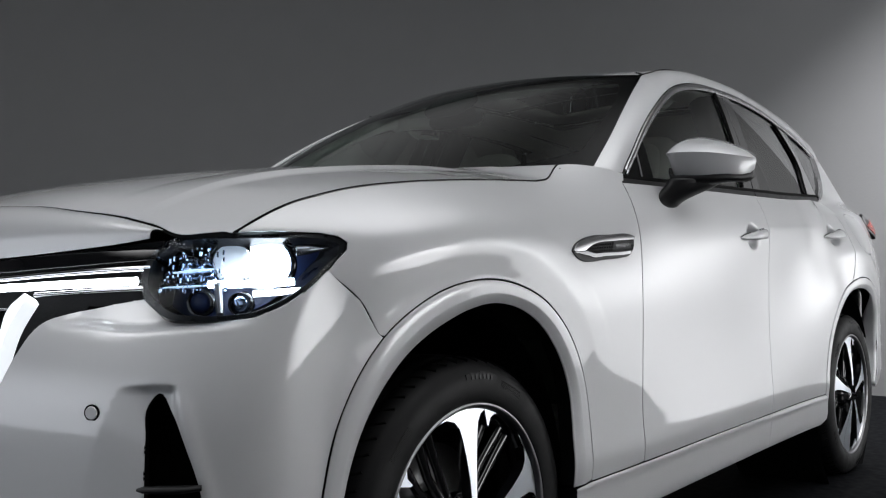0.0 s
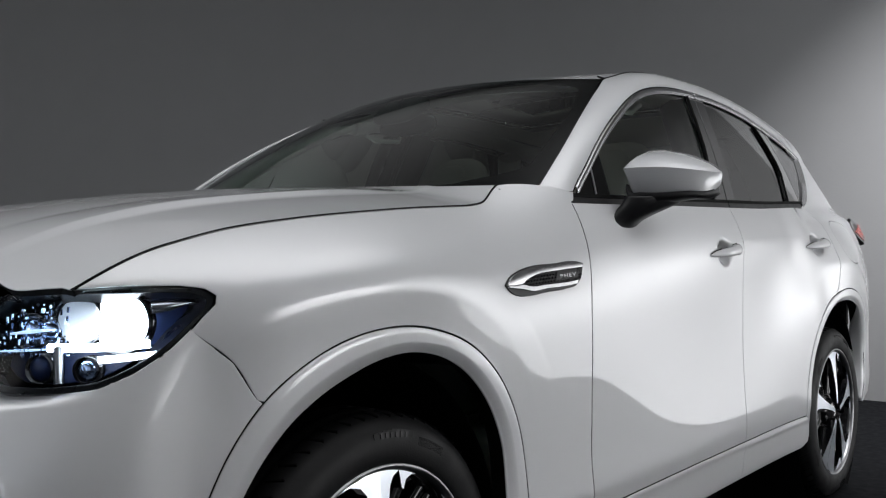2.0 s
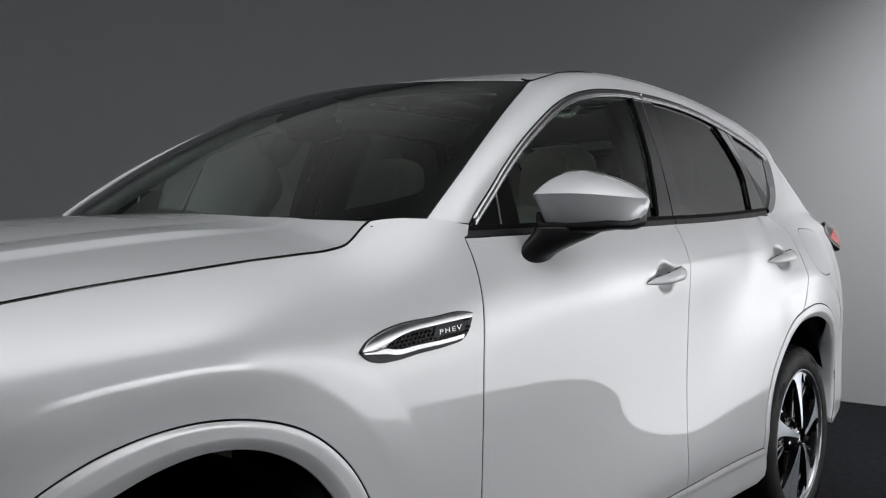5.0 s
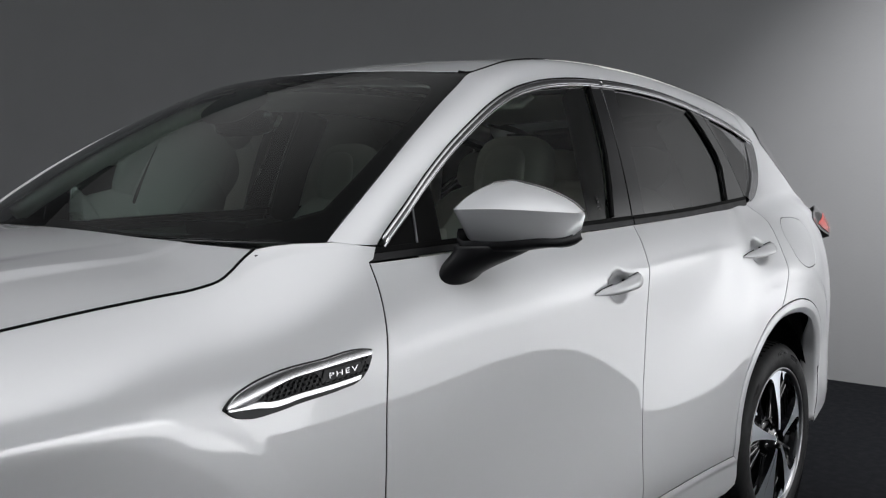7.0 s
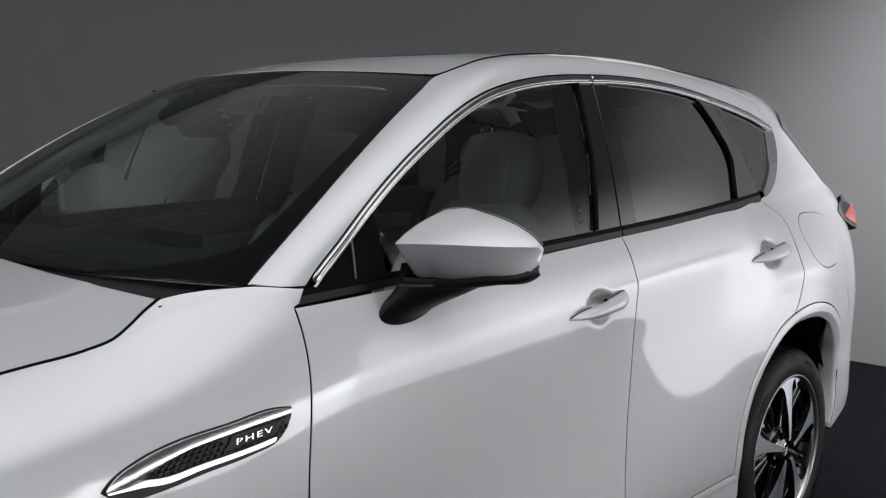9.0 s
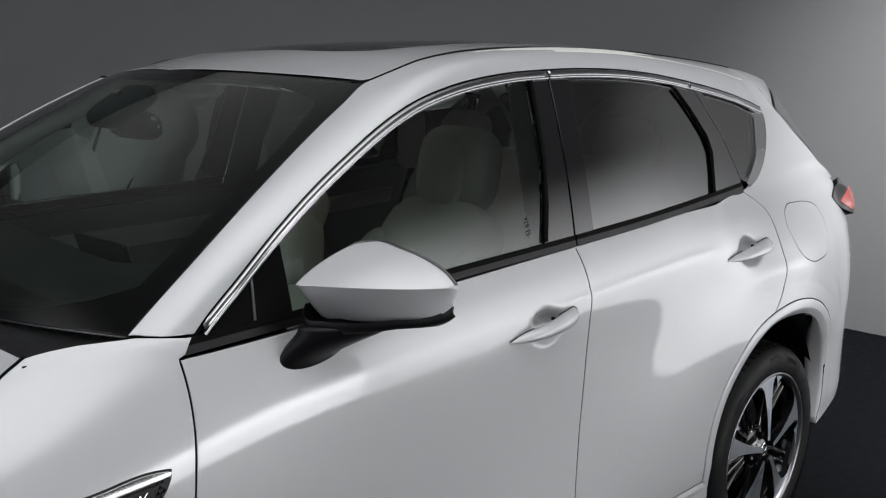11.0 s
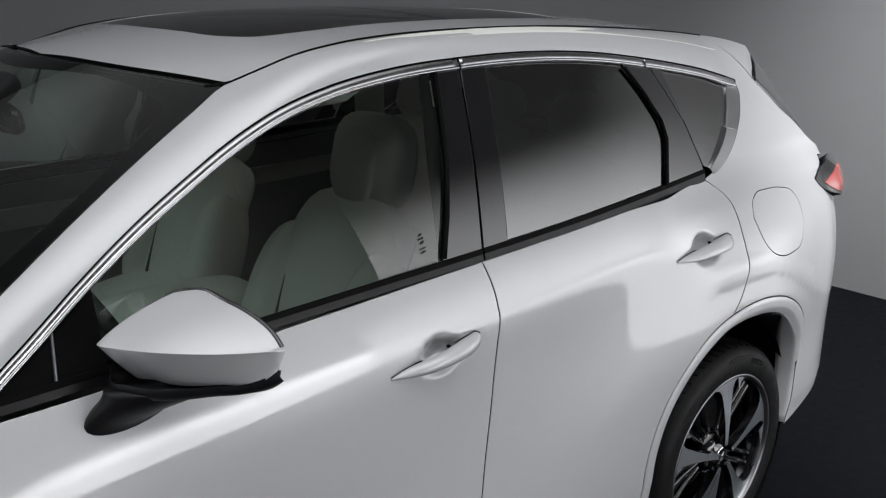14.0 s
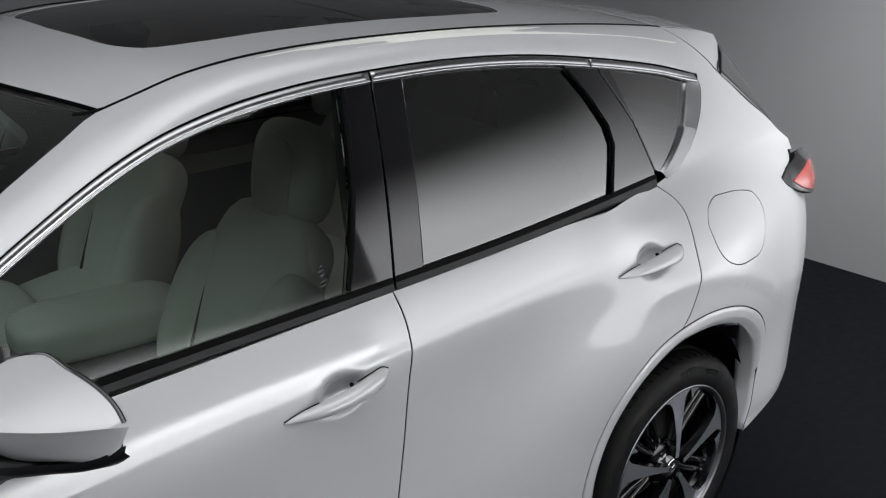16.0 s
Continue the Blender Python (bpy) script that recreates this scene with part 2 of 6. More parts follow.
BELT = spl([-.6, 0, .5, .75, 1.36, 1.84, 2.2, 2.81, 3.3, 3.8], [1.0, 1.12, 1.20, 1.18, 1.202, 1.22, 1.233, 1.267, 1.29, 1.30])


CREST_LINE = [(-.40, .875), (-.348, .916), (-.284, .948), (-.185, .976), (-.07, .987), (.03, .983), (.14, .961), (.245, .920), (.335, .855), (.40, .78), (.435, .71), (.455, .60)]
CREST_F = round_dist(CREST_LINE, -.01, .42)
CREST_R = round_dist([(2.44, .76), (2.488, .849), (2.566, .934), (2.656, .985), (2.767, 1.009), (2.896, 1.020), (3.031, .997), (3.182, .929), (3.295, .848), (3.34, .77)], 2.88, .42)
FENDER_TOP = spl([.30, .40, .45, .51, .575, .644, .757], [1.115, 1.147, 1.163, 1.188, 1.201, 1.208, 1.211])
SHOULDER = spl([.9, 1.1, 1.4, 1.8, 2.1, 2.3, 2.45, 2.8], [1.044, 1.058, 1.077, 1.095, 1.108, 1.116, 1.120, 1.126])


def glass_y(x, z):
    """Half width of the side windows' sheet."""
    return .866 - .363 * (z - 1.22) - .2 * (z - 1.22) * (z - 1.66) - .05 * np.maximum(0, (x - 1.7) / 1.2) ** 2


def half(x, z):
    """Half width of the painted flank, and above the belt of the window sheet."""
    x, z = np.broadcast_arrays(np.asarray(x, float), np.asarray(z, float))
    xc = np.clip(x, -.35, 3.4)
    m = np.stack([np.tan(np.radians(f(xc))) for f in LEAN])
    h = np.diff(LEAN_Z).reshape(-1, *([1] * x.ndim))
    d = np.gradient(m, LEAN_Z, axis=0)
    whole = h * (m[:-1] + m[1:]) / 2 + h * h * (d[:-1] - d[1:]) / 12
    total = np.concatenate([np.zeros((1, *x.shape)), np.cumsum(whole, 0)])
    i = np.clip(np.searchsorted(LEAN_Z, z) - 1, 0, len(LEAN_Z) - 2)
    pick = lambda a, j: np.take_along_axis(a, j[None], 0)[0]
    w = LEAN_Z[i + 1] - LEAN_Z[i]
    u = np.clip((z - LEAN_Z[i]) / w, 0, 1)
    m0, m1, d0, d1 = pick(m, i), pick(m, i + 1), pick(d, i) * w, pick(d, i + 1) * w
    run = w * (m0 * (u - u ** 3 + u ** 4 / 2) + m1 * (u ** 3 - u ** 4 / 2) + d0 * (u * u / 2 - 2 * u ** 3 / 3 + u ** 4 / 4) + d1 * (u ** 4 / 4 - u ** 3 / 3))
    low = WIDE(x) - (pick(total, i) + run - total[9]) - m[-1] * np.maximum(z - LEAN_Z[-1], 0)
    # pressed ridges over the wheel arches, and the shoulder line along the doors
    low = low + .0048 * tent(CREST_F(x, z), .080, .100, .006) * step(-.46, -.30, x) * step(.64, .88, z)
    low = low + .0042 * tent(CREST_R(x, z), .052, .045, .010) * step(.74, .88, z) * step(2.54, 2.74, x)
    low = low + .0026 * tent(z - FENDER_TOP(x), .035, .013, .003) * step(.36, .50, x) * (1 - step(.74, .80, x))
    low = low + .0026 * tent(z - SHOULDER(x), .060, .020, .003) * step(1.42, 1.80, x) * (1 - step(2.36, 2.56, x))
    k = step(-.09, .03, z - BELT(x)) * step(2.5, 2.8, x)
    return low * (1 - k) + glass_y(x, z) * k


def flank(x, z, out=0.0):
    x, z = np.asarray(x, float), np.asarray(z, float)
    return np.stack([x + 0 * z, -(half(x, z) + out), z + 0 * x], -1)


def sidewin(x, z, out=0.0):
    x, z = np.asarray(x, float), np.asarray(z, float)
    return np.stack([x + 0 * z, -(glass_y(x, z) + out), z + 0 * x], -1)


# the nose, round a plan curve: a = 0 at the wheel arch, 1 on the centre line
NOSE_X = spl([0, .12, .25, .36, .46, .56, .68, .84, 1.0, 1.16], [-.32, -.42, -.53, -.63, -.705, -.765, -.815, -.86, -.875, -.86])
NOSE_Y = spl([0, .12, .25, .36, .46, .56, .68, .84, 1.0, 1.16], [.972, .965, .935, .88, .805, .705, .55, .29, 0, -.29])
BACK = spl([.18, .28, .40, .55, .70, .80, .90, 1.0, 1.06], [.07, .025, .005, -.005, .0, .03, .085, .13, .19])
SIDE = spl([.2, .35, .5, .7, .8, .9, 1.0, 1.06], [.05, .02, .0, .0, .0, .006, .03, .08])


def nose(a, z, out=0.0):
    a, z = np.asarray(a, float), np.asarray(z, float)
    x, y = NOSE_X(a), NOSE_Y(a)
    dx, dy = (NOSE_X(a + .01) - NOSE_X(a - .01)), (NOSE_Y(a + .01) - NOSE_Y(a - .01))
    n = np.hypot(dx, dy)
    nx, ny = dy / n, -dx / n          # outward, in x and in half width
    w = step(.05, .6, a)
    d = BACK(z) * w + SIDE(z) * (1 - w) - out
    x, y = x - nx * d, y - ny * d
    k = 1 - step(.04, .34, a)
    return np.stack([x + 0 * z, -(y * (1 - k) + (half(x, z) + out) * k), z + 0 * a], -1)


# hood and roof, as heights over x and y
HOOD_MID = spl([-.80, -.72, -.66, -.6, -.4, -.1, .2, .5, .7], [1.01, 1.058, 1.080, 1.10, 1.147, 1.194, 1.224, 1.243, 1.252])
SHUT_X = [-0.75, -0.67, -0.596, -0.55, -0.485, -0.4, -0.33, -0.195, 0.009, 0.161, 0.288, 0.376, 0.425, 0.457, 0.487, 0.52, 0.57]
SHUT_Z = [0.86, 0.93, 0.986, 1.012, 1.041, 1.066, 1.0825, 1.1035, 1.126, 1.140, 1.1495, 1.157, 1.167, 1.182, 1.199, 1.216, 1.224]
HOOD_EDGE = spl(SHUT_X, SHUT_Z)
SHUT_Y = spl(SHUT_X, [.76, .80] + [float(half(a, b)) for a, b in zip(SHUT_X[2:], SHUT_Z[2:])])


def hood(x, y, out=0.0):
    x, y = np.asarray(x, float), np.asarray(y, float)
    q = np.clip(np.abs(y) / SHUT_Y(x), 0, 1.1)
    k = q ** 2.6
    z = HOOD_MID(x) * (1 - k) + HOOD_EDGE(x) * k
    z = z + .010 * tent((q - .745) * SHUT_Y(x), .14, .034, .005) * step(-.78, -.30, x) * (1 - .8 * step(.10, .45, x))      # the crease in the hood
    return np.stack([x + 0 * y, y + 0 * x, z + out], -1)


ROOF_MID = spl([1.15, 1.3, 1.5, 1.8, 2.2, 2.6, 3.0, 3.3, 3.5], [1.642, 1.677, 1.712, 1.740, 1.748, 1.735, 1.698, 1.652, 1.615])
DITCH_Z = spl([1.345, 1.42, 1.5, 1.61, 1.74, 1.88, 2.03, 2.2, 2.38, 2.58, 2.81, 3.0, 3.3], [1.630, 1.652, 1.675, 1.694, 1.706, 1.712, 1.714, 1.713, 1.708, 1.698, 1.682, 1.664, 1.62])
DITCH_Y = spl([1.345, 1.6, 2.0, 2.5, 3.0, 3.3], [.655, .645, .635, .625, .61, .60])


def roof(x, y, out=0.0):
    x, y = np.asarray(x, float), np.asarray(y, float)
    q = np.abs(y) / DITCH_Y(x)
    xe = x
    k = np.clip(q, 0, 1.05) ** 2.2
    z = ROOF_MID(xe) * (1 - k) + DITCH_Z(xe) * k
    return np.stack([x + 0 * y, y + 0 * x, z + out], -1)


# windscreen: s across (-1 left edge, 1 right edge), t from the cowl to the roof
WS_Y = spl([0, .25, .5, .75, 1], [.832, .80, .755, .705, .655])


def screen(s, t, out=0.0):
    s, t = np.asarray(s, float), np.asarray(t, float)
    e = np.abs(s) ** 2.2
    x0, x1 = .46 + .22 * e, 1.20 + .145 * e
    z0, z1 = 1.225 - .005 * e, 1.656 - .026 * e
    bow = 4 * t * (1 - t)
    return np.stack([x0 + (x1 - x0) * t - (.02 - .015 * e) * bow, s * WS_Y(t), z0 + (z1 - z0) * t + (.032 - .014 * e) * bow + out], -1)


# roof rail and windscreen pillar: u along, v from the window line up to the screen and the roof
RAIL_XO = [0.7, 0.753, 0.803, 0.881, 0.973, 1.07, 1.19, 1.29, 1.406, 1.529, 1.704, 1.899, 2.118, 2.366, 2.62, 2.914, 3.1, 3.235]
RAIL_ZO = [1.135, 1.182, 1.228, 1.286, 1.354, 1.418, 1.486, 1.537, 1.584, 1.616, 1.642, 1.654, 1.657, 1.645, 1.615, 1.567, 1.527, 1.516]
RAIL_OUT = spl(RAIL_XO, RAIL_ZO)


def rail(u, v, out=0.0):
    u, v = np.asarray(u, float), np.asarray(v, float)
    zo = RAIL_OUT(u)
    o = np.stack([u + 0 * v, -glass_y(u, zo) - .004 * (1 - step(3.02, 3.12, u)) - .0006 + 0 * v, zo + 0 * v], -1)
    t = np.clip((u - .69) / (1.30 - .69), 0, 1)
    xi = np.where(u < 1.30, .655 + (1.345 - .655) * t, u + .045 * (1 - step(1.3, 2.2, u)) - .215 * np.clip((u - 2.75) / .485, 0, 2) ** 1.5)
    pil = screen(-1 + 0 * u, t)
    k = step(1.22, 1.38, u)
    yi = pil[..., 1] * (1 - k) - (DITCH_Y(xi)) * k
    zi = pil[..., 2] * (1 - k) + DITCH_Z(np.maximum(xi, 1.345)) * k
    xi = pil[..., 0] * (1 - k) + xi * k
    i = np.stack([xi + 0 * v, yi + 0 * v, zi + 0 * v], -1)
    vv = v[..., None]
    d = i - o
    nrm = np.stack([-.35 + 0 * (u + v), -.75 + 0 * (u + v), .55 + 0 * (u + v)], -1)
    bulge = (.008 + .014 * step(1.1, 1.7, u))[..., None] if np.ndim(u) else .02
    return o + d * vv + nrm * bulge * (4 * vv * (1 - vv)) + nrm * out
# ---- mesh tools ----
from mathutils import geometry


def curve(pts, n=8):
    """A smooth run through points in a plane."""
    p = np.array(pts, float)
    k = np.r_[0, np.cumsum(np.hypot(*np.diff(p, axis=0).T))]
    t = np.concatenate([np.linspace(k[i], k[i + 1], n, endpoint=False) for i in range(len(k) - 1)] + [[k[-1]]])
    return np.stack([spl(k, p[:, 0])(t), spl(k, p[:, 1])(t)], 1)


def ring(*runs):
    """One closed outline from runs that follow on one another."""
    p = np.concatenate([np.array(r, float).reshape(-1, 2) for r in runs])
    keep = np.hypot(*(p - np.roll(p, 1, 0)).T) > 1e-5
    return p[keep]


def even(loop, s):
    """Outline cut into even steps, corners kept."""
    out = []
    for a, b in zip(loop, np.roll(loop, -1, 0)):
        n = max(1, int(round(np.hypot(*((b - a) / s)))))
        out += [a + (b - a) * i / n for i in range(n)]
    return np.array(out)


def inside(p, loop):
    x, y = p[:, 0], p[:, 1]
    hit = np.zeros(len(p), bool)
    for (ax, ay), (bx, by) in zip(loop, np.roll(loop, -1, 0)):
        c = (ay > y) != (by > y)
        with np.errstate(divide="ignore", invalid="ignore"):
            hit ^= c & (x < (bx - ax) * (y - ay) / (by - ay if by != ay else 1e-12) + ax)
    return hit


def mesh_of(name, verts, faces, mat, normals=None, mirror=False):
    v = np.array(verts, float)
    f = faces
    if mirror:
        v = v * [1, -1, 1]
        f = [tuple(reversed(q)) for q in faces]
    me = bpy.data.meshes.new(name)
    me.from_pydata([tuple(q) for q in v], [], [tuple(int(i) for i in q) for q in f])
    me.materials.append(mat)
    me.polygons.foreach_set("use_smooth", [True] * len(me.polygons))
    if normals is not None:
        n = np.array(normals, float) * ([1, -1, 1] if mirror else [1, 1, 1])
        me.normals_split_custom_set_from_vertices([tuple(q) for q in n])
    me.update()
    return me


def put(name, me, parent=None, label=""):
    ob = new(name, me)
    if parent:
        ob.parent = parent
    return tagged(ob, label)


def normal_at(L, u, v, out, face):
    e = 1e-3
    du, dv = L(u + e, v, out) - L(u - e, v, out), L(u, v + e, out) - L(u, v - e, out)
    n = np.cross(du, dv)
    n /= np.linalg.norm(n, axis=1)[:, None] + 1e-12
    return n * np.where(n @ np.array(face, float) < 0, -1, 1)[:, None]


def sheet(name, L, loop, mat, parent, face, s=(.03, .03), holes=(), out=0.0, lip=.014, gap=.0032, dense=(), mirror=False, label="", round_=.0015, seal=True, extra=None):
    """A pressed panel: the surface L trimmed to an outline, with rounded edges turned inwards; seal blackens their
    depth as the seam's shade.
    """
    s = np.array(s, float)
    loops = [even(np.array(loop, float), s * .6)] + [even(np.array(h, float), s * .35) for h in holes]
    lo, hi = loops[0].min(0), loops[0].max(0)
    gu, gv = np.meshgrid(np.arange(lo[0], hi[0], s[0]), np.arange(lo[1], hi[1], s[1] * .87), indexing="ij")
    gu = gu + (np.arange(gu.shape[1]) % 2) * s[0] * .5
    pts = [np.stack([gu.ravel(), gv.ravel()], 1)]
    for cu, cv, r, d in dense:
        du, dv = np.meshgrid(np.arange(cu - r, cu + r, d), np.arange(cv - r, cv + r, d), indexing="ij")
        q = np.stack([du.ravel(), dv.ravel()], 1)
        pts[0] = pts[0][np.abs(pts[0] - [cu, cv]).max(1) > r]
        pts.append(q)
    p = np.concatenate(pts)
    if extra is not None:
        near = np.concatenate([np.hypot((p[i:i + 1000, None, 0] - extra[None, :, 0]) / s[0], (p[i:i + 1000, None, 1] - extra[None, :, 1]) / s[1]).min(1) for i in range(0, len(p), 1000)])
        p = np.concatenate([p[near > .75], extra])
    p = p[inside(p, loops[0])]
    for h in loops[1:]:
        p = p[~inside(p, h)]
    edge = np.concatenate(loops)
    far = np.ones(len(p), bool)
    for i in range(0, len(p), 2000):
        d = np.hypot((p[i:i + 2000, None, 0] - edge[None, :, 0]) / s[0], (p[i:i + 2000, None, 1] - edge[None, :, 1]) / s[1]).min(1)
        lim = np.full(len(d), .42)
        for cu, cv, r, dd in dense:
            lim[np.abs(p[i:i + 2000] - [cu, cv]).max(1) <= r] = .42 * dd / s[0]
        far[i:i + 2000] = d > lim
    uv = np.concatenate([edge, p[far]])
    cons, k = [], 0
    for lp in loops:
        cons += [(k + i, k + (i + 1) % len(lp)) for i in range(len(lp))]
        k += len(lp)
    sc = uv / s
    vs, _, fs, *_ = geometry.delaunay_2d_cdt([Vector(q) for q in sc], cons, [], 0, 1e-7, False)
    uv2 = np.array([(q.x, q.y) for q in vs]) * s
    tri = np.array([tuple(f) for f in fs])
    mid = uv2[tri].mean(1)
    ok = inside(mid, loops[0])
    for h in loops[1:]:
        ok &= ~inside(mid, h)
    tri = tri[ok]
    P, N = L(uv2[:, 0], uv2[:, 1], out), normal_at(L, uv2[:, 0], uv2[:, 1], out, face)
    g = np.cross(P[tri[:, 1]] - P[tri[:, 0]], P[tri[:, 2]] - P[tri[:, 0]])
    flip = (g * N[tri[:, 0]]).sum(1) < 0
    tri[flip] = tri[flip][:, ::-1]
    V, NN, F = [P], [N], [tuple(t) for t in tri]
    base = len(P)
    for li, lp in enumerate(loops):
        a = L(lp[:, 0], lp[:, 1], out)
        n = normal_at(L, lp[:, 0], lp[:, 1], out, face)
        tan = np.roll(a, -1, 0) - np.roll(a, 1, 0)
        o = np.cross(tan, n)
        o /= np.linalg.norm(o, axis=1)[:, None] + 1e-12
        area2 = np.sum(lp[:, 0] * np.roll(lp[:, 1], -1) - lp[:, 1] * np.roll(lp[:, 0], -1))
        probe = L(lp[:, 0].mean() + 0 * lp[:1, 0], lp[:, 1].mean() + 0 * lp[:1, 0], out)[0]
        # away from the panel: test one step of the uv outline
        i0 = len(lp) // 3
        e2 = lp[(i0 + 1) % len(lp)] - lp[i0 - 1]
        outward = np.array([e2[1], -e2[0]]) * np.sign(area2) * (1 if li == 0 else -1)
        outward = outward / (np.hypot(*outward) + 1e-12) * s * .1
        d3 = (L(lp[i0:i0 + 1, 0] + outward[0], lp[i0:i0 + 1, 1] + outward[1], out) - a[i0:i0 + 1])[0]
        if d3 @ o[i0] < 0:
            o = -o
        # panel edge drawn back from the seam
        gp = np.asarray(gap(lp) if callable(gap) else np.full(len(lp), gap))[:, None]
        idx = np.array([int(np.argmin(((uv2[:min(len(uv2), len(edge) + 50)] - q) ** 2).sum(1))) for q in lp])
        P[idx] = a - o * gp
        a = a - o * gp
        rows = [(a, n), (a + o * round_ * .7 - n * round_ * .3, n * .7 + o * .7), (a + o * round_ - n * round_, o), (a + o * round_ - n * lip, o)]
        m = len(lp)
        for j, (q, nn) in enumerate(rows):
            V.append(q)
            NN.append(nn)
        for j in range(3):
            for i in range(m):
                q = (base + j * m + i, base + j * m + (i + 1) % m, base + (j + 1) * m + (i + 1) % m, base + (j + 1) * m + i)
                F.append(q)
        A = np.concatenate(V)
        q = F[-m * 3]
        gg = np.cross(A[q[1]] - A[q[0]], A[q[2]] - A[q[0]])
        if gg @ (rows[1][1][0]) < 0:
            F[-m * 3:] = [tuple(reversed(t)) for t in F[-m * 3:]]
        base += 4 * m
    me = mesh_of(name, np.concatenate(V), F, mat, np.concatenate(NN), mirror)
    if seal:
        me.materials.append(GAP)
        which, k = np.zeros(len(F), int), len(tri)
        for lp in loops:
            which[k + 2 * len(lp):k + 3 * len(lp)] = 1
            k += 3 * len(lp)
        me.polygons.foreach_set("material_index", which)
    return put(name, me, parent, label)


def grid(name, L, us, vs, mat, parent, mirror=False, label="", thick=0.0, normals=True):
    """A four-sided surface; thick folds its edge back."""
    u, v = np.meshgrid(us, vs, indexing="ij")
    P = L(u, v)
    nu, nv = u.shape
    F = [(i * nv + j, (i + 1) * nv + j, (i + 1) * nv + j + 1, i * nv + j + 1) for i in range(nu - 1) for j in range(nv - 1)]
    me = mesh_of(name, P.reshape(-1, 3), F, mat, None, mirror)
    ob = put(name, me, parent, label)
    if thick:
        m = ob.modifiers.new("thickness", "SOLIDIFY")
        m.thickness, m.offset = thick, 0
    return ob


def part(name, bm, mat, parent=None, label="", smooth=True, bevel=0.0):
    me = bpy.data.meshes.new(name)
    bm.normal_update()
    bm.to_mesh(me)
    bm.free()
    me.materials.append(mat)
    if smooth:
        me.polygons.foreach_set("use_smooth", [True] * len(me.polygons))
    ob = put(name, me, parent, label)
    if bevel:
        m = ob.modifiers.new("bevel", "BEVEL")
        m.width, m.segments, m.limit_method = bevel, 3, "ANGLE"
        m.harden_normals = True
    return ob


def tube(path, radius, sides=10, flat=1.0, cap=True):
    """A bar along a path; radius may change along it."""
    p = np.array(path, float)
    r = np.atleast_1d(np.array(radius, float))
    r = np.interp(np.linspace(0, 1, len(p)), np.linspace(0, 1, len(r)), r) if len(r) > 1 else np.full(len(p), r[0])
    bm = bmesh.new()
    rows = []
    up = Vector((0, 0, 1))
    for i, q in enumerate(p):
        d = Vector(p[min(i + 1, len(p) - 1)] - p[max(i - 1, 0)]).normalized()
        a = d.cross(up)
        a = a.normalized() if a.length > 1e-3 else Vector((1, 0, 0))
        b = a.cross(d)
        rows.append([bm.verts.new(Vector(q) + (a * math.cos(k) + b * math.sin(k) * flat) * r[i]) for k in np.linspace(0, 2 * math.pi, sides, endpoint=False)])
    for A, B in zip(rows, rows[1:]):
        for k in range(sides):
            bm.faces.new((A[k], A[(k + 1) % sides], B[(k + 1) % sides], B[k]))
    if cap:
        bm.faces.new([bm.verts.new(v.co) for v in rows[0]][::-1])
        bm.faces.new([bm.verts.new(v.co) for v in rows[-1]])
    bmesh.ops.recalc_face_normals(bm, faces=bm.faces)
    return bm


def lathe(profile, n=96, mat4=None):
    """Turned about the y axis: profile of (radius, y), closed."""
    bm = bmesh.new()
    rows = []
    for k in range(n):
        a = 2 * math.pi * k / n
        rows.append([bm.verts.new((r * math.cos(a), y, r * math.sin(a))) for r, y in profile])
    for k in range(n):
        A, B = rows[k], rows[(k + 1) % n]
        for i in range(len(profile) - 1):
            bm.faces.new((A[i], B[i], B[i + 1], A[i + 1]))
    bmesh.ops.recalc_face_normals(bm, faces=bm.faces)
    return bm


def slab(size, at=(0, 0, 0), turn=(0, 0, 0), bm=None):
    bm = bm or bmesh.new()
    bmesh.ops.create_cube(bm, size=1, matrix=pose(*at, *turn) @ Matrix.Diagonal((*size, 1)))
    return bm


def pillow(size, at=(0, 0, 0), turn=(0, 0, 0), p=3.0, n=18, bm=None):
    """A rounded, padded block."""
    bm = bm or bmesh.new()
    g = bmesh.ops.create_uvsphere(bm, u_segments=2 * n, v_segments=n, radius=1)
    m = pose(*at, *turn)
    for v in g["verts"]:
        c = v.co
        q = (abs(c.x) ** p + abs(c.y) ** p + abs(c.z) ** p) ** (1 / p)
        c = c / q
        v.co = m @ Vector((c.x * size[0] / 2, c.y * size[1] / 2, c.z * size[2] / 2))
    return bm


# ---- the studio ----
def room_slab(name, size, at, mat, label):
    return tagged(part(name, slab(size, at), mat, None, label, smooth=False), category=name.split("_")[0], kind="structure")


room_slab("floor", (17.2, 22.4, .2), (-.6, 2.8, -.1), FLOOR, "dark grey matt studio floor")
# the backdrop wall, swept round the far corner
bend = [(5.82, -1.1), (5.82, 2.0)] + [(5.82 - 7 + 7 * math.cos(a), 2.0 + 7 * math.sin(a)) for a in np.linspace(.06, math.pi / 2, 26)] + [(-9.0, 9.0)]
bm = bmesh.new()
inner = [[bm.verts.new((x, y, z)) for z in (0, 5.6)] for x, y in bend]
outer = [[bm.verts.new((x + .2 * (1 if x > 0 else 0), y + .2 * (1 if y > 2 else 0), z)) for z in (0, 5.6)] for x, y in bend]
for i in range(len(bend) - 1):
    bm.faces.new((inner[i][0], inner[i][1], inner[i + 1][1], inner[i + 1][0]))
    bm.faces.new((outer[i][1], outer[i][0], outer[i + 1][0], outer[i + 1][1]))
    bm.faces.new((inner[i][1], outer[i][1], outer[i + 1][1], inner[i + 1][1]))
tagged(part("wall_backdrop", bm, WALL, None, "grey painted studio wall sweeping round the far corner"), category="wall", kind="structure")
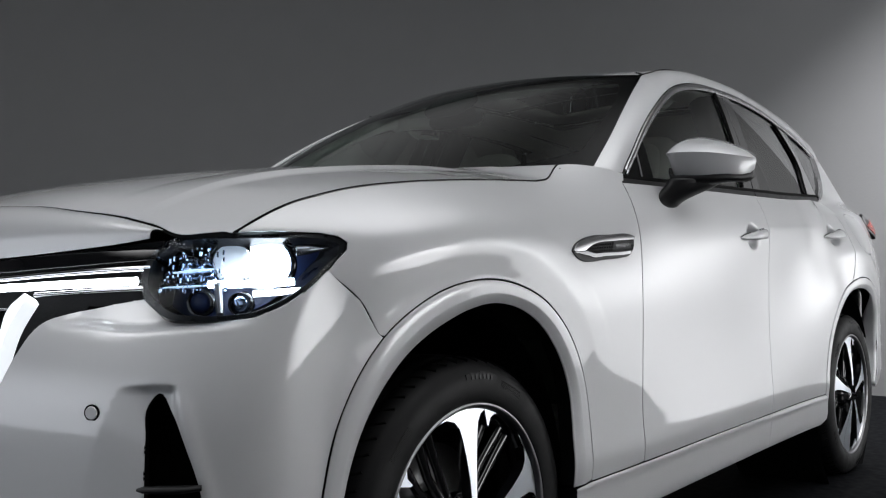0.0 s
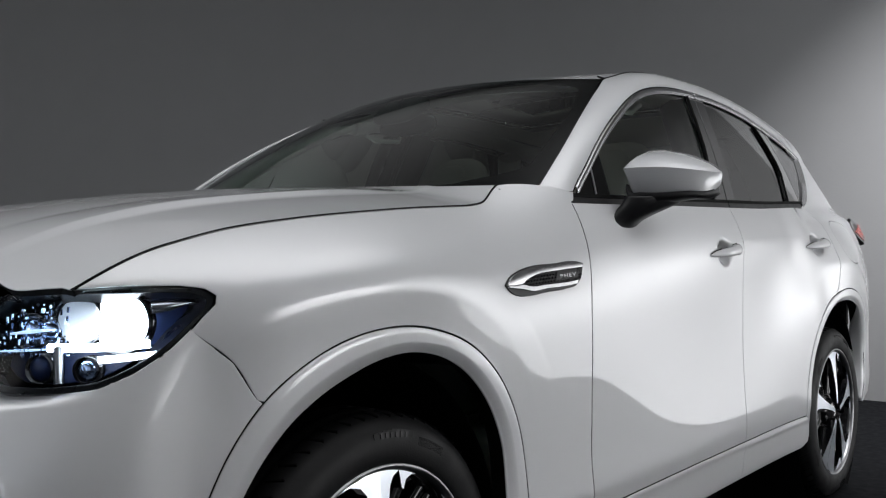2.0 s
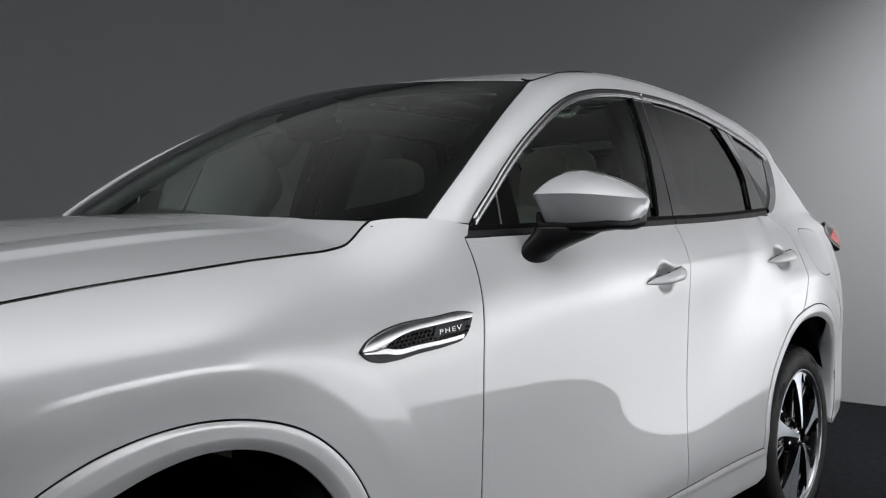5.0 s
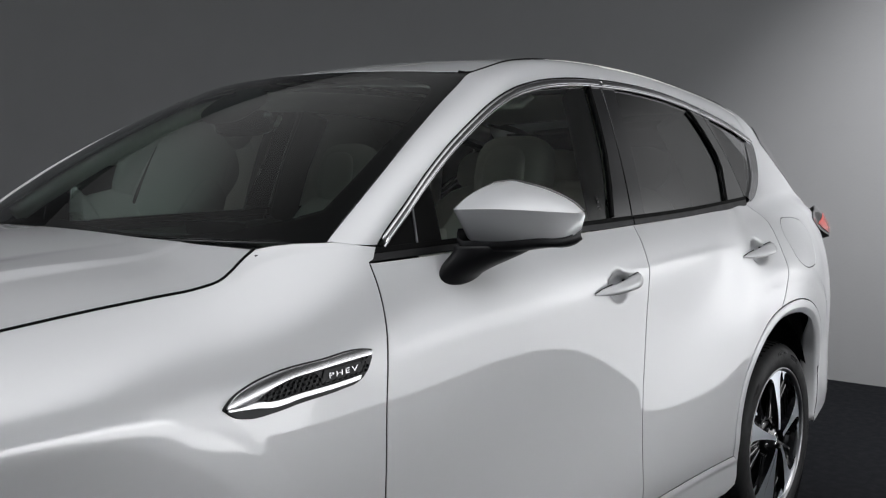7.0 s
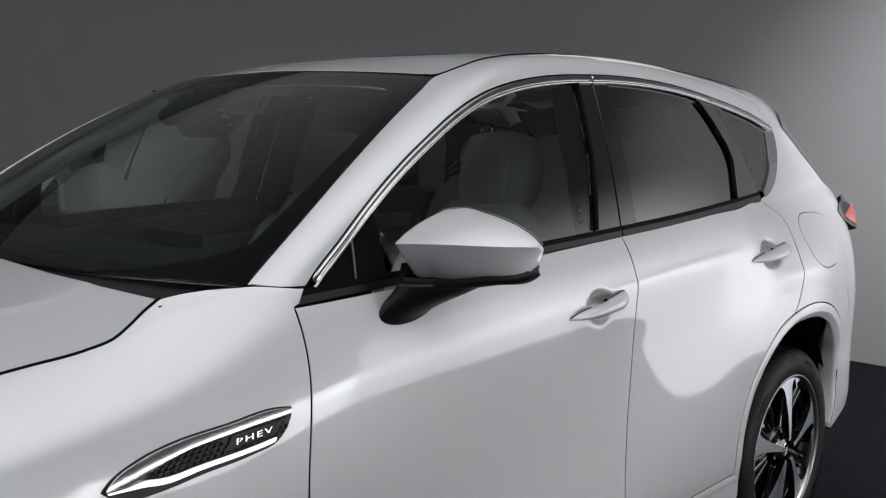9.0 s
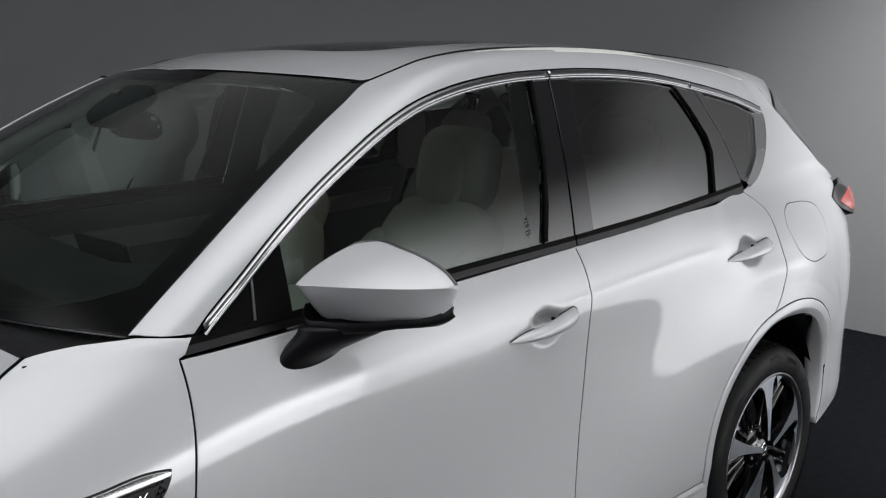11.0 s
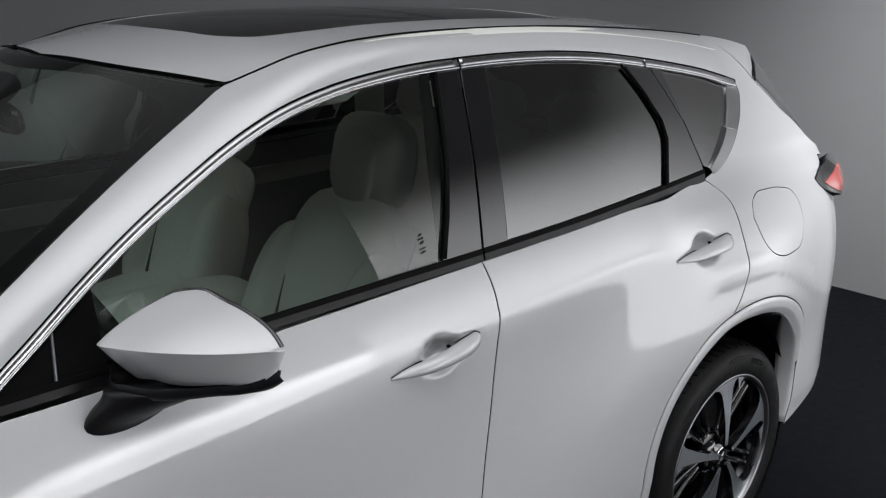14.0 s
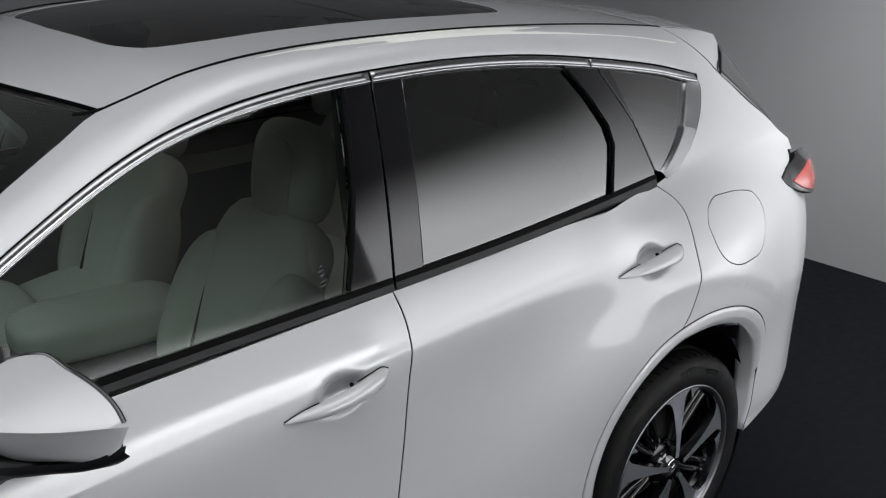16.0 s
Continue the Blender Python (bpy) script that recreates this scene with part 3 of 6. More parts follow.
room_slab("wall_front", (.2, 18.4, 5.6), (-9.1, .8, 2.8), LIT_FRONT, "wall out of view, given a weak glow to light the car's front")
room_slab("ceiling", (17.2, 22.4, .2), (-.6, 2.8, 5.7), LIT_CEILING, "studio ceiling out of view, glowing in soft patches to light the car")
room_slab("wall_side", (15.0, .2, 5.6), (-1.6, -7.1, 2.8), LIT_SIDE, "studio wall out of view, glowing white below in place of wash lamps")
room_slab("wall_tail", (.2, 5.9, 5.6), (5.92, -4.05, 2.8), LIT, "studio wall out of view, glowing white below in place of wash lamps")

car = tagged(new("car"), "white pearl estate car with chrome trim and lit headlights", "car")
# ---- the car's painted panels ----
LEFT, UP, FRONT = (0, -1, .15), (0, 0, 1), (-1, -.6, .1)
ARCH_F = [(-.455, .38), (-.452, .45), (-.44, .52), (-.41, .648), (-.354, .755), (-.318, .799), (-.205, .871), (-.053, .905), (.09, .893), (.208, .852), (.305, .775), (.372, .665), (.40, .55), (.408, .41)]
OPEN_F = [(-.415, .22), (-.41, .36), (-.402, .45), (-.392, .512), (-.345, .65), (-.268, .75), (-.142, .82), (.0, .852), (.116, .835), (.19, .799), (.27, .722), (.318, .625), (.331, .52), (.338, .40), (.34, .24)]
ARCH_R = [(2.405, .41), (2.41, .484), (2.445, .61), (2.495, .70), (2.56, .772), (2.65, .835), (2.772, .885), (2.88, .905), (3.0, .895), (3.11, .856), (3.20, .795), (3.252, .725), (3.258, .64)]
OPEN_R = [(2.46, .24), (2.457, .37), (2.465, .50), (2.523, .652), (2.592, .734), (2.681, .795), (2.772, .839), (2.875, .853), (2.97, .845), (3.059, .816), (3.142, .756), (3.21, .68), (3.235, .58), (3.235, .47), (3.22, .37)]
DOOR_F = [(.742, 1.18), (.742, 1.131), (.738, 1.076), (.727, 1.0), (.713, .9), (.706, .77), (.701, .64), (.694, .536), (.70, .408)]
SEAM_B = [(1.838, 1.219), (1.85, 1.165), (1.853, 1.10), (1.843, 1.035), (1.828, .90), (1.80, .73), (1.768, .53), (1.766, .408)]
DOOR_R = [(2.795, 1.266), (2.84, 1.225), (2.85, 1.17), (2.845, 1.10), (2.84, 1.015), (2.80, .92), (2.772, .885)]
CREASE = [(.408, .405), (.70, .405), (1.2, .407), (1.766, .408), (2.1, .41), (2.405, .41)]
BELT_LINE = [(.742, 1.18), (1.05, 1.190), (1.36, 1.202), (1.838, 1.219), (2.2, 1.233), (2.5, 1.249), (2.795, 1.266)]
LAMP = [(.515, .945), (.487, .972), (.443, .984), (.348, .986), (.267, .987), (.17, .987), (.118, .982), (.099, .973), (.102, .961), (.13, .937), (.187, .896), (.253, .863), (.302, .844), (.349, .839), (.408, .838), (.455, .843), (.484, .859), (.512, .883), (.522, .914)]


def part_of(run, a, b):
    """The stretch of a smooth run between two of its points."""
    c = curve(run, 8)
    return c[a * 8:b * 8 + 1]


def nose_a(x):
    return float(np.interp(-x, -NOSE_X(np.linspace(0, 1, 400)), np.linspace(0, 1, 400)))


HANDLES = ((1.655, 1.058), (2.665, 1.096))


def doors(x, z, out=0.0):
    """The flank with a bowl behind each handle."""
    p = flank(x, z, out)
    d = 0
    for hx, hz in HANDLES:
        r = np.hypot((p[..., 0] - hx - .012) / .074, (p[..., 2] - hz + .002) / .056)
        d = d + .026 * (1 - step(.25, 1.0, r))
    p[..., 1] += d
    return p


LIP = spl([.10, .172, .275, .349, .445, .541, .625, .70, .8], [.915, .872, .833, .824, .819, .818, .828, .84, .84])
SCOOP_L = spl([.40, .578, .671, .726, .77], [.60, .559, .535, .517, .50])
SCOOP_R = spl([.40, .552, .626, .681, .727, .77], [.35, .379, .400, .414, .424, .43])


def bumper(a, z, out=0.0):
    """The nose with a ledge under the lamp and a scoop round the vent."""
    a, z = np.asarray(a, float), np.asarray(z, float)
    d = -.026 * step(-.004, .020, z - LIP(a)) * step(.26, .46, a) * (1 - step(.62, .70, a))
    al, ar = SCOOP_L(np.minimum(z, .77)), SCOOP_R(np.minimum(z, .77))
    d = d - .014 * (1 - step(.45, .86, z)) * step(.06, .16, a) * (1 - step(.36, .46, a))
    m = np.clip((al - a) / (al - .462), 0, 1) * step(0, .45, (a - ar) / (.462 - ar)) * (1 - step(.718, .738, z)) * step(.36, .45, z)
    rim = .004 * np.exp(-((a - ar + .004) / .012) ** 2) * step(.42, .50, z) * (1 - step(.69, .73, z))
    return nose(a, z, out + d + rim - (.004 + .014 * np.clip((z - .43) / .30, 0, 1)) * m)


def spoiler_end(v, w, out=0.0):
    """From the tailgate's seam to the spoiler's end."""
    v, w = np.asarray(v, float), np.asarray(w, float)
    a = rail(3.238 + 0 * v, v)
    e = np.stack([spl([0, .3, .6, 1], c)(v) for c in ([3.243, 3.30, 3.333, 3.335], [-.682, -.640, -.605, -.585], [1.516, 1.560, 1.592, 1.616])], -1)
    p = a * (1 - w[..., None]) + e * w[..., None]
    b = 4 * w * (1 - w)
    return p + np.stack([0 * b, -.006 * b * v - out, .004 * b * v], -1)


FLANGE = curve(OPEN_R[8:], 6)


def flange(u, w, out=0.0):
    """The painted return of the rear arch."""
    u, w = np.asarray(u, float), np.asarray(w, float)
    n = np.linspace(0, 1, len(FLANGE))
    p = flank(np.interp(u, n, FLANGE[:, 0]), np.interp(u, n, FLANGE[:, 1]), -.003)
    p[..., 1] += .060 * w * (.02 + .98 * step(0, .6, u))
    p[..., 0] -= .022 * w * (.02 + .98 * step(0, .6, u))
    return p


def lamp_end(x, z, out=0.0):
    return flank(x, z, out + .034 * step(3.40, 3.62, x) + .010 * (1 - step(.2, 1, np.hypot((x - 3.57) / .15, (z - 1.18) / .07))))


def hatch_side(u, w, out=0.0):
    u, w = np.asarray(u, float), np.asarray(w, float)
    p = flank(spl([0, .5, 1], [3.235, 3.37, 3.535])(u), spl([0, .5, 1], [1.514, 1.428, 1.327])(u), -.003)
    k = ((1 - u ** 1.6) * w)[..., None]
    return p + k * np.array([.078, .062, .074]) + np.stack([0 * w, -.01 * w * (1 - w) - out, 0 * w], -1)


def arch_band(outer, inner):
    """An arch's trim: u along the arch, f from the opening (0) to the outer edge (1), with a chamfer towards the wheel."""
    def along(run):
        c = curve(run, 10)
        k = np.r_[0, np.cumsum(np.hypot(*np.diff(c, axis=0).T))]
        return spl(k[::5] / k[-1], c[::5, 0]), spl(k[::5] / k[-1], c[::5, 1])
    (ox, oz), (ix, iz) = along(outer), along(inner)

    def at(u, f, out=0.0):
        u, f = np.asarray(u, float), np.asarray(f, float)
        x, z = ix(u) * (1 - f) + ox(u) * f, iz(u) * (1 - f) + oz(u) * f
        return flank(x, z, out - .012 * np.clip(1 - f / .44, 0, 1) ** 1.3 - .0035 * np.clip((f - .74) / .26, 0, 1) ** 2)
    return at


BAND_F, BAND_R = arch_band(ARCH_F, OPEN_F[1:14]), arch_band(ARCH_R, OPEN_R[1:13])
BAND_LOOP = ring(np.stack([np.linspace(0, 1, 90), np.zeros(90)], 1), np.stack([np.linspace(1, 0, 90), np.ones(90)], 1))
BAND_ROWS = np.array([(u, f) for f in (.12, .24, .34, .42, .47, .56, .68, .76, .85, .93) for u in np.linspace(.01, .99, 100)])
for side in (False, True):
    shut = curve(list(zip(SHUT_X[2:16], SHUT_Z[2:16])), 8)
    lamp_top = [(-.53, .990), (-.45, .989), (-.414, .984), (-.399, .974), (-.402, .961), (-.422, .942), (-.44, .92)]
    seam = curve([(-.44, .92), (-.372, .865), (-.331, .802)], 6)
    top_fold = np.array([(x, float(FENDER_TOP(x)) + d) for x in np.arange(.37, .78, .015) for d in (-.035, -.015, -.006, -.002, .002, .007, .013)])
    folds = beside(CREST_LINE[1:], (.05, .034, .024, .015, .007, 0, -.007, -.016, -.03, -.05), 8)
    ridge = np.array([(x, float(SHOULDER(x)) + d) for x in np.arange(1.42, 2.56, .022) for d in (-.055, -.035, -.018, -.007, 0, .006, .012, .018, .026)])
    fender = ring(shut, [(.535, 1.2185), (.56, 1.2215), (.60, 1.224), (.685, 1.223), (.775, 1.210), (.755, 1.185)], curve(DOOR_F), part_of(CREASE, 0, 1)[::-1][1:], part_of(ARCH_F, 5, 13)[::-1], seam[::-1], lamp_top[::-1])
    sheet("front_fender", flank, fender, PAINT, car, LEFT, s=(.018, .015), extra=np.concatenate([folds, top_fold]), mirror=side)
    sheet("front_arch_trim", BAND_F, BAND_LOOP, PAINT, car, LEFT, out=.004, lip=.05, mirror=side, s=(.0112, .14), extra=BAND_ROWS, gap=.004, round_=.003)
    d1 = ring(curve(BELT_LINE[:4]), curve(SEAM_B)[1:], part_of(CREASE, 1, 3)[::-1], curve(DOOR_F)[::-1])
    sheet("front_door", doors, d1, PAINT, car, LEFT, mirror=side, s=(.024, .016), extra=ridge, dense=((HANDLES[0][0], HANDLES[0][1], .10, .009),))
    d2 = ring(curve(BELT_LINE[3:]), curve(DOOR_R)[1:], part_of(ARCH_R, 0, 6)[::-1], part_of(CREASE, 3, 5)[::-1], curve(SEAM_B)[::-1])
    sheet("rear_door", doors, d2, PAINT, car, LEFT, mirror=side, s=(.02, .016), extra=ridge, dense=((HANDLES[1][0], HANDLES[1][1], .10, .009),))
    bulged = lambda x, z, out=0.0: flank(x, z, out + .003 * np.exp(-((z - .395) / .010) ** 2))
    for loop in (ring(part_of(CREASE, 0, 3), [(1.762, .36), (1.748, .281)], [(1.5, .280), (.8, .278), (.45, .275), (.36, .285), (.335, .40)]),
                 ring(part_of(CREASE, 3, 5), [(2.44, .405), (2.45, .33), (2.44, .30)], [(2.38, .283), (2.0, .282), (1.748, .281), (1.762, .36)])):
        sheet("sill", bulged, loop, PAINT, car, LEFT, mirror=side, s=(.04, .015), lip=.06, gap=.0028)
    sheet("rear_arch_trim", BAND_R, BAND_LOOP, PAINT, car, LEFT, out=.004, lip=.05, mirror=side, s=(.0112, .14), extra=BAND_ROWS, gap=.004, round_=.003)
    grid("arch_flange", flange, np.linspace(0, 1, 24), np.linspace(0, 1, 5), PAINT, car, side, "white inner edge of the rear arch", .0008)
    flap = curve([(2.924, 1.143), (2.95, 1.187), (2.985, 1.205), (3.05, 1.209), (3.13, 1.203), (3.185, 1.186), (3.21, 1.15), (3.206, 1.10), (3.185, 1.06), (3.15, 1.026), (3.09, 1.017), (2.997, 1.026), (2.965, 1.042), (2.94, 1.072), (2.924, 1.143)], 5)[:-1]
    tail_edge = curve([(3.235, 1.516), (3.262, 1.50), (3.38, 1.421), (3.532, 1.329), (3.61, 1.265)], 6)
    lamp_notch = [(3.575, 1.240), (3.535, 1.245), (3.497, 1.225), (3.43, 1.212), (3.381, 1.193), (3.44, 1.155), (3.536, 1.12), (3.60, 1.108), (3.68, 1.10)]
    low = curve([(3.70, 1.0), (3.715, .9), (3.72, .75), (3.715, .60), (3.70, .50), (3.66, .46), (3.45, .41), (3.215, .365)], 6)
    dlo_end = curve([(3.112, 1.5245), (3.110, 1.515), (3.108, 1.50), (3.075, 1.43), (3.016, 1.375), (2.93, 1.31), (2.87, 1.282), (2.795, 1.266)], 6)
    quarter = ring(curve(DOOR_R), part_of(ARCH_R, 6, 12)[1:], [(3.235, .56)], part_of(OPEN_R, 12, 14)[1:], low[::-1], lamp_notch[::-1], tail_edge[::-1], dlo_end)
    q = sheet("rear_quarter_panel", flank, quarter, PAINT, car, LEFT, s=(.02, .018), holes=() if side else (flap,), mirror=side, gap=lambda q: np.where((q[:, 1] > 1.512) & (q[:, 0] > 3.111), .0, .0032))
    if not side:
        sheet("fuel_flap", flank, flap, PAINT, car, LEFT, lip=.01, gap=.0022)
    # the tail lamp's wrapped end
    tl = curve([(3.381, 1.193), (3.43, 1.214), (3.497, 1.230), (3.545, 1.246), (3.60, 1.248), (3.655, 1.228), (3.675, 1.17), (3.65, 1.13), (3.60, 1.112), (3.536, 1.12), (3.44, 1.152), (3.395, 1.178), (3.381, 1.193)], 5)[:-1]
    sheet("tail_lamp_surround", lamp_end, tl, GLOSS, car, LEFT, out=.004, lip=.05, mirror=side, s=(.012, .012), round_=.004, label="gloss black tail lamp end")
    tr = ring(curve([(3.445, 1.172), (3.51, 1.198), (3.575, 1.218), (3.625, 1.210), (3.645, 1.165), (3.62, 1.135), (3.57, 1.126), (3.50, 1.142), (3.445, 1.172)], 4)[:-1])
    sheet("tail_lamp_lens", lamp_end, tr, RED, car, LEFT, out=.0075, lip=.012, mirror=side, s=(.010, .010), round_=.003, label="red tail lamp lens")
    # pillar and roof rail
    rail_loop = ring(np.stack([np.linspace(.782, 3.235, 64), np.interp(np.linspace(.782, 3.235, 64), [3.05, 3.12], [.035, .0])], 1), np.stack([np.full(8, 3.235), np.linspace(.1, .95, 8)], 1), np.stack([np.linspace(3.235, .692, 60), np.ones(60)], 1), [(.735, .5)])
    sheet("roof_rail_panel", rail, rail_loop, PAINT, car, (-.35, -.75, .55), s=(.03, .12), lip=.012, gap=lambda q: np.where((q[:, 0] > 3.11) & (q[:, 0] < 3.232) & (q[:, 1] < .1), -.002, np.where(q[:, 0] > 3.232, .003, .0015)), mirror=side)
    sheet("spoiler_side", spoiler_end, ring([(0, 0), (.5, 0), (1, 0), (1, 1), (.75, 1), (.5, 1), (.25, 1), (0, .06)]), PAINT, car, (0, -.8, .6), mirror=side, s=(.08, .12), gap=lambda q: np.where(q[:, 1] < .05, .003, .0008), lip=.02)
    grid("tailgate_edge", hatch_side, np.linspace(0, .97, 14), np.linspace(0, 1, 6), GLOSS, car, side, "gloss black tailgate edge", .004)
    # bumper
    top = [(.512, .883), (.484, .859), (.455, .843), (.408, .838), (.349, .839), (.302, .844), (.253, .863), (.187, .896), (.147, .925)]
    la = [(nose_a(x), z) for x, z in part_of(ARCH_F, 0, 5)[::-1]]
    bump_loop = ring(top, [(.062, .868), (.012, .806)], la, [(.168, .26), (.30, .25), (.5, .24), (.999, .24), (.999, .30), (.72, .32), (.715, .50), (.718, .65)], curve([(.715, .70), (.707, .735), (.694, .783), (.675, .828), (.650, .847), (.608, .858), (.56, .868), (.51, .876)], 5))
    vent = ring(curve([(.474, .40), (.473, .56), (.472, .645), (.470, .70), (.458, .717), (.434, .681), (.408, .617), (.392, .562), (.383, .50), (.38, .40)], 5))
    sheet("front_bumper", bumper, bump_loop, PAINT, car, FRONT, s=(.02, .02), holes=(vent,), lip=.03, dense=((.47, .60, .165, .007), (.40, .835, .065, .006), (.53, .84, .065, .006), (.27, .85, .065, .006)), mirror=side)
    sheet("bumper_vent", lambda a, z, out=0.0: nose(a, z, out - .09), ring([(.37, .36), (.49, .36), (.49, .73), (.37, .73)]), LINER, car, FRONT, s=(.03, .03), lip=.004, mirror=side)
    # inner shell that closes the seams
    sheet("inner_shell", flank, ring([(-.30, .90), (.0, .93), (.30, .90), (.41, .70), (.42, .36), (2.36, .36), (2.37, .70), (2.55, .87), (2.85, .92), (3.1, .90), (3.26, .75), (3.27, .45), (3.68, .52), (3.70, 1.0), (3.5, 1.1), (3.5, 1.2), (3.2, 1.5), (3.13, 1.45), (2.75, 1.235), (1.8, 1.195), (.78, 1.165), (.52, 1.19), (.30, 1.13), (-.20, 1.08), (-.34, 1.04)]), GAP, car, LEFT, out=-.040, lip=.002, s=(.06, .06), mirror=side, label="black seam backing")

# hood, nose panel, roof
hl = curve([(x, -float(half(x, z))) for x, z in zip(SHUT_X[2:16], SHUT_Z[2:16])], 8)
rear = curve([(.52, -.826), (.505, -.72), (.474, -.51), (.456, -.275), (.45, 0)], 6)
lead = curve([(-.698, 0), (-.697, -.15), (-.692, -.25), (-.677, -.365), (-.664, -.487), (-.65, -.58), (-.637, -.69), (-.632, -.772), (-.614, -.819), (-.600, -.850)], 6)
one = ring(lead, hl, rear[1:])
crest = np.array([(x, k * (.745 * float(SHUT_Y(x)) + d)) for k in (-1, 1) for x in np.arange(-.66, .48, .022) for d in (-.14, -.07, -.03, -.012, -.004, .001, .006, .013, .022, .034, .05)])
sheet("hood", hood, ring(one, (one * [1, -1])[::-1]), PAINT, car, UP, s=(.024, .022), extra=crest)

# raised black tubes stand in for the dark gap beside the hood
for k in (-1, 1):
    sx, sz = np.array(SHUT_X[2:16]), np.array(SHUT_Z[2:16])
    c = curve(np.stack([sx, sz], 1), 8)
    part("hood_seam_tube", tube(np.stack([c[:, 0], k * (half(c[:, 0], c[:, 1]) + .0008), c[:, 1] + .0012], 1), [.0013, .0015, .0018, .0024], 8), GAP, car, "black tube that draws the dark seam beside the hood")


def snout(s, v, out=0.0):
    """Between the hood's leading edge and the grille's top."""
    s, v = np.asarray(s, float), np.asarray(v, float)
    a = 1 - .54 * np.abs(s)
    y = .765 * s
    x0 = spl([0, .15, .25, .365, .487, .58, .69, .772], [-.701, -.70, -.695, -.680, -.667, -.653, -.640, -.634])(np.abs(y))
    A = hood(x0, y)
    B = nose(np.minimum(a, 1.0), .936 + .046 * np.abs(s) ** 1.3)
    B[..., 1] = np.where(s > 0, -B[..., 1], B[..., 1])
    B[..., 0] -= .034 * np.abs(s) ** 4
    w = v[..., None] if np.ndim(v) else v
    P = A * (1 - w) + B * w
    b = 4 * v * (1 - v) * (1 - .75 * np.abs(s) ** 3)
    P[..., 2] += .022 * b + out
    P[..., 0] -= .022 * b
    return P


sheet("nose_panel", snout, ring(np.stack([np.linspace(-.95, .95, 60), np.zeros(60)], 1), np.stack([np.linspace(.95, -.95, 60), np.ones(60)], 1)), PAINT, car, (-.6, 0, .8), s=(.03, .12), lip=.006, gap=.002)
re = np.stack([spl([0, .35, .655], [1.205, 1.255, 1.352])(np.linspace(0, .653, 16)), -np.linspace(0, .653, 16)], 1)
rs = np.stack([np.linspace(1.352, 3.015, 50), -DITCH_Y(np.linspace(1.352, 3.015, 50)) + .008], 1)
rr = np.array([(3.05, -.48), (3.09, -.3), (3.11, -.15), (3.115, 0)])
one = ring(re, rs, rr)
sun = curve([(1.47, 0), (1.48, -.2), (1.50, -.36), (1.54, -.435), (1.62, -.468), (1.8, -.482), (2.1, -.482), (2.40, -.47), (2.52, -.44), (2.55, -.38), (2.56, -.2), (2.56, 0)], 6)
sunroof = ring(sun, (sun * [1, -1])[::-1])
sheet("roof", roof, ring(one, (one * [1, -1])[::-1]), PAINT, car, UP, s=(.04, .04), holes=(sunroof,), lip=.012)
sheet("sunroof_front_pane", roof, ring(sun[sun[:, 0] < 2.07], [(2.07, -.482), (2.07, .482)], (sun[sun[:, 0] < 2.07] * [1, -1])[::-1]), ROOFGLASS, car, UP, s=(.05, .05), lip=.006, out=-.001, seal=False, label="dark tinted glass roof pane")
sheet("sunroof_rear_pane", roof, ring([(2.074, -.482)], sun[sun[:, 0] > 2.08], (sun[sun[:, 0] > 2.08] * [1, -1])[::-1], [(2.074, .482)]), ROOFGLASS, car, UP, s=(.05, .05), lip=.006, out=-.001, seal=False, label="dark tinted glass roof pane")
for side in (False, True):
    d = np.linspace(1.30, 3.02, 60)
    me = tube(np.stack([d, (-DITCH_Y(d) + .002) * (-1 if side else 1), DITCH_Z(np.maximum(d, 1.345)) - .0005], 1), [.0030, .0045, .0042, .004, .0038, .0036], 8)
    part("roof_seal", me, GAP, car, "black rubber roof seal")

# tail: hatch, spoiler, rear bumper
def tail(y, z, out=0.0):
    y, z = np.asarray(y, float), np.asarray(z, float)
    x = spl([.30, .5, .8, 1.05, 1.2, 1.35, 1.52, 1.63], [3.80, 3.86, 3.87, 3.84, 3.78, 3.60, 3.36, 3.20])(z)
    return np.stack([x - .16 * np.abs(y / .80) ** 3 + out, y + 0 * z, z + 0 * y], -1)


sheet("tailgate", tail, ring([(-.76, 1.02), (.76, 1.02), (.74, 1.25), (.67, 1.45), (.60, 1.6), (-.60, 1.6), (-.67, 1.45), (-.74, 1.25)]), GLOSS, car, (1, 0, .2), s=(.06, .06), label="black glazed tailgate")
sheet("rear_bumper", tail, ring([(-.74, .38), (.74, .38), (.76, 1.015), (-.76, 1.015)]), PAINT, car, (1, 0, .2), s=(.06, .06))


def spoiler(s, v, out=0.0):
    s, v = np.asarray(s, float), np.asarray(v, float)
    q = np.abs(s) ** 2.2
    x0 = 3.118 - .098 * np.abs(s) ** 2
    a = roof(x0, s * .604)
    x1, y1, z1 = 3.44 - .105 * np.abs(s) ** 2, s * .585, 1.648 - .032 * q
    b = 4 * v * (1 - v)
    return np.stack([a[..., 0] * (1 - v) + x1 * v, a[..., 1] * (1 - v) + y1 * v, a[..., 2] * (1 - v) + z1 * v + .006 * b + out], -1)


sheet("roof_spoiler", spoiler, ring(np.stack([np.linspace(-1, 1, 30), np.zeros(30)], 1), np.stack([np.linspace(1, -1, 30), np.ones(30)], 1)), PAINT, car, UP, s=(.06, .2), lip=.035)

# floor pan, wheel housings
part("floor_pan", slab((3.9, 1.5, .05), (1.45, 0, .27)), LINER, car, "black underside", bevel=.01)
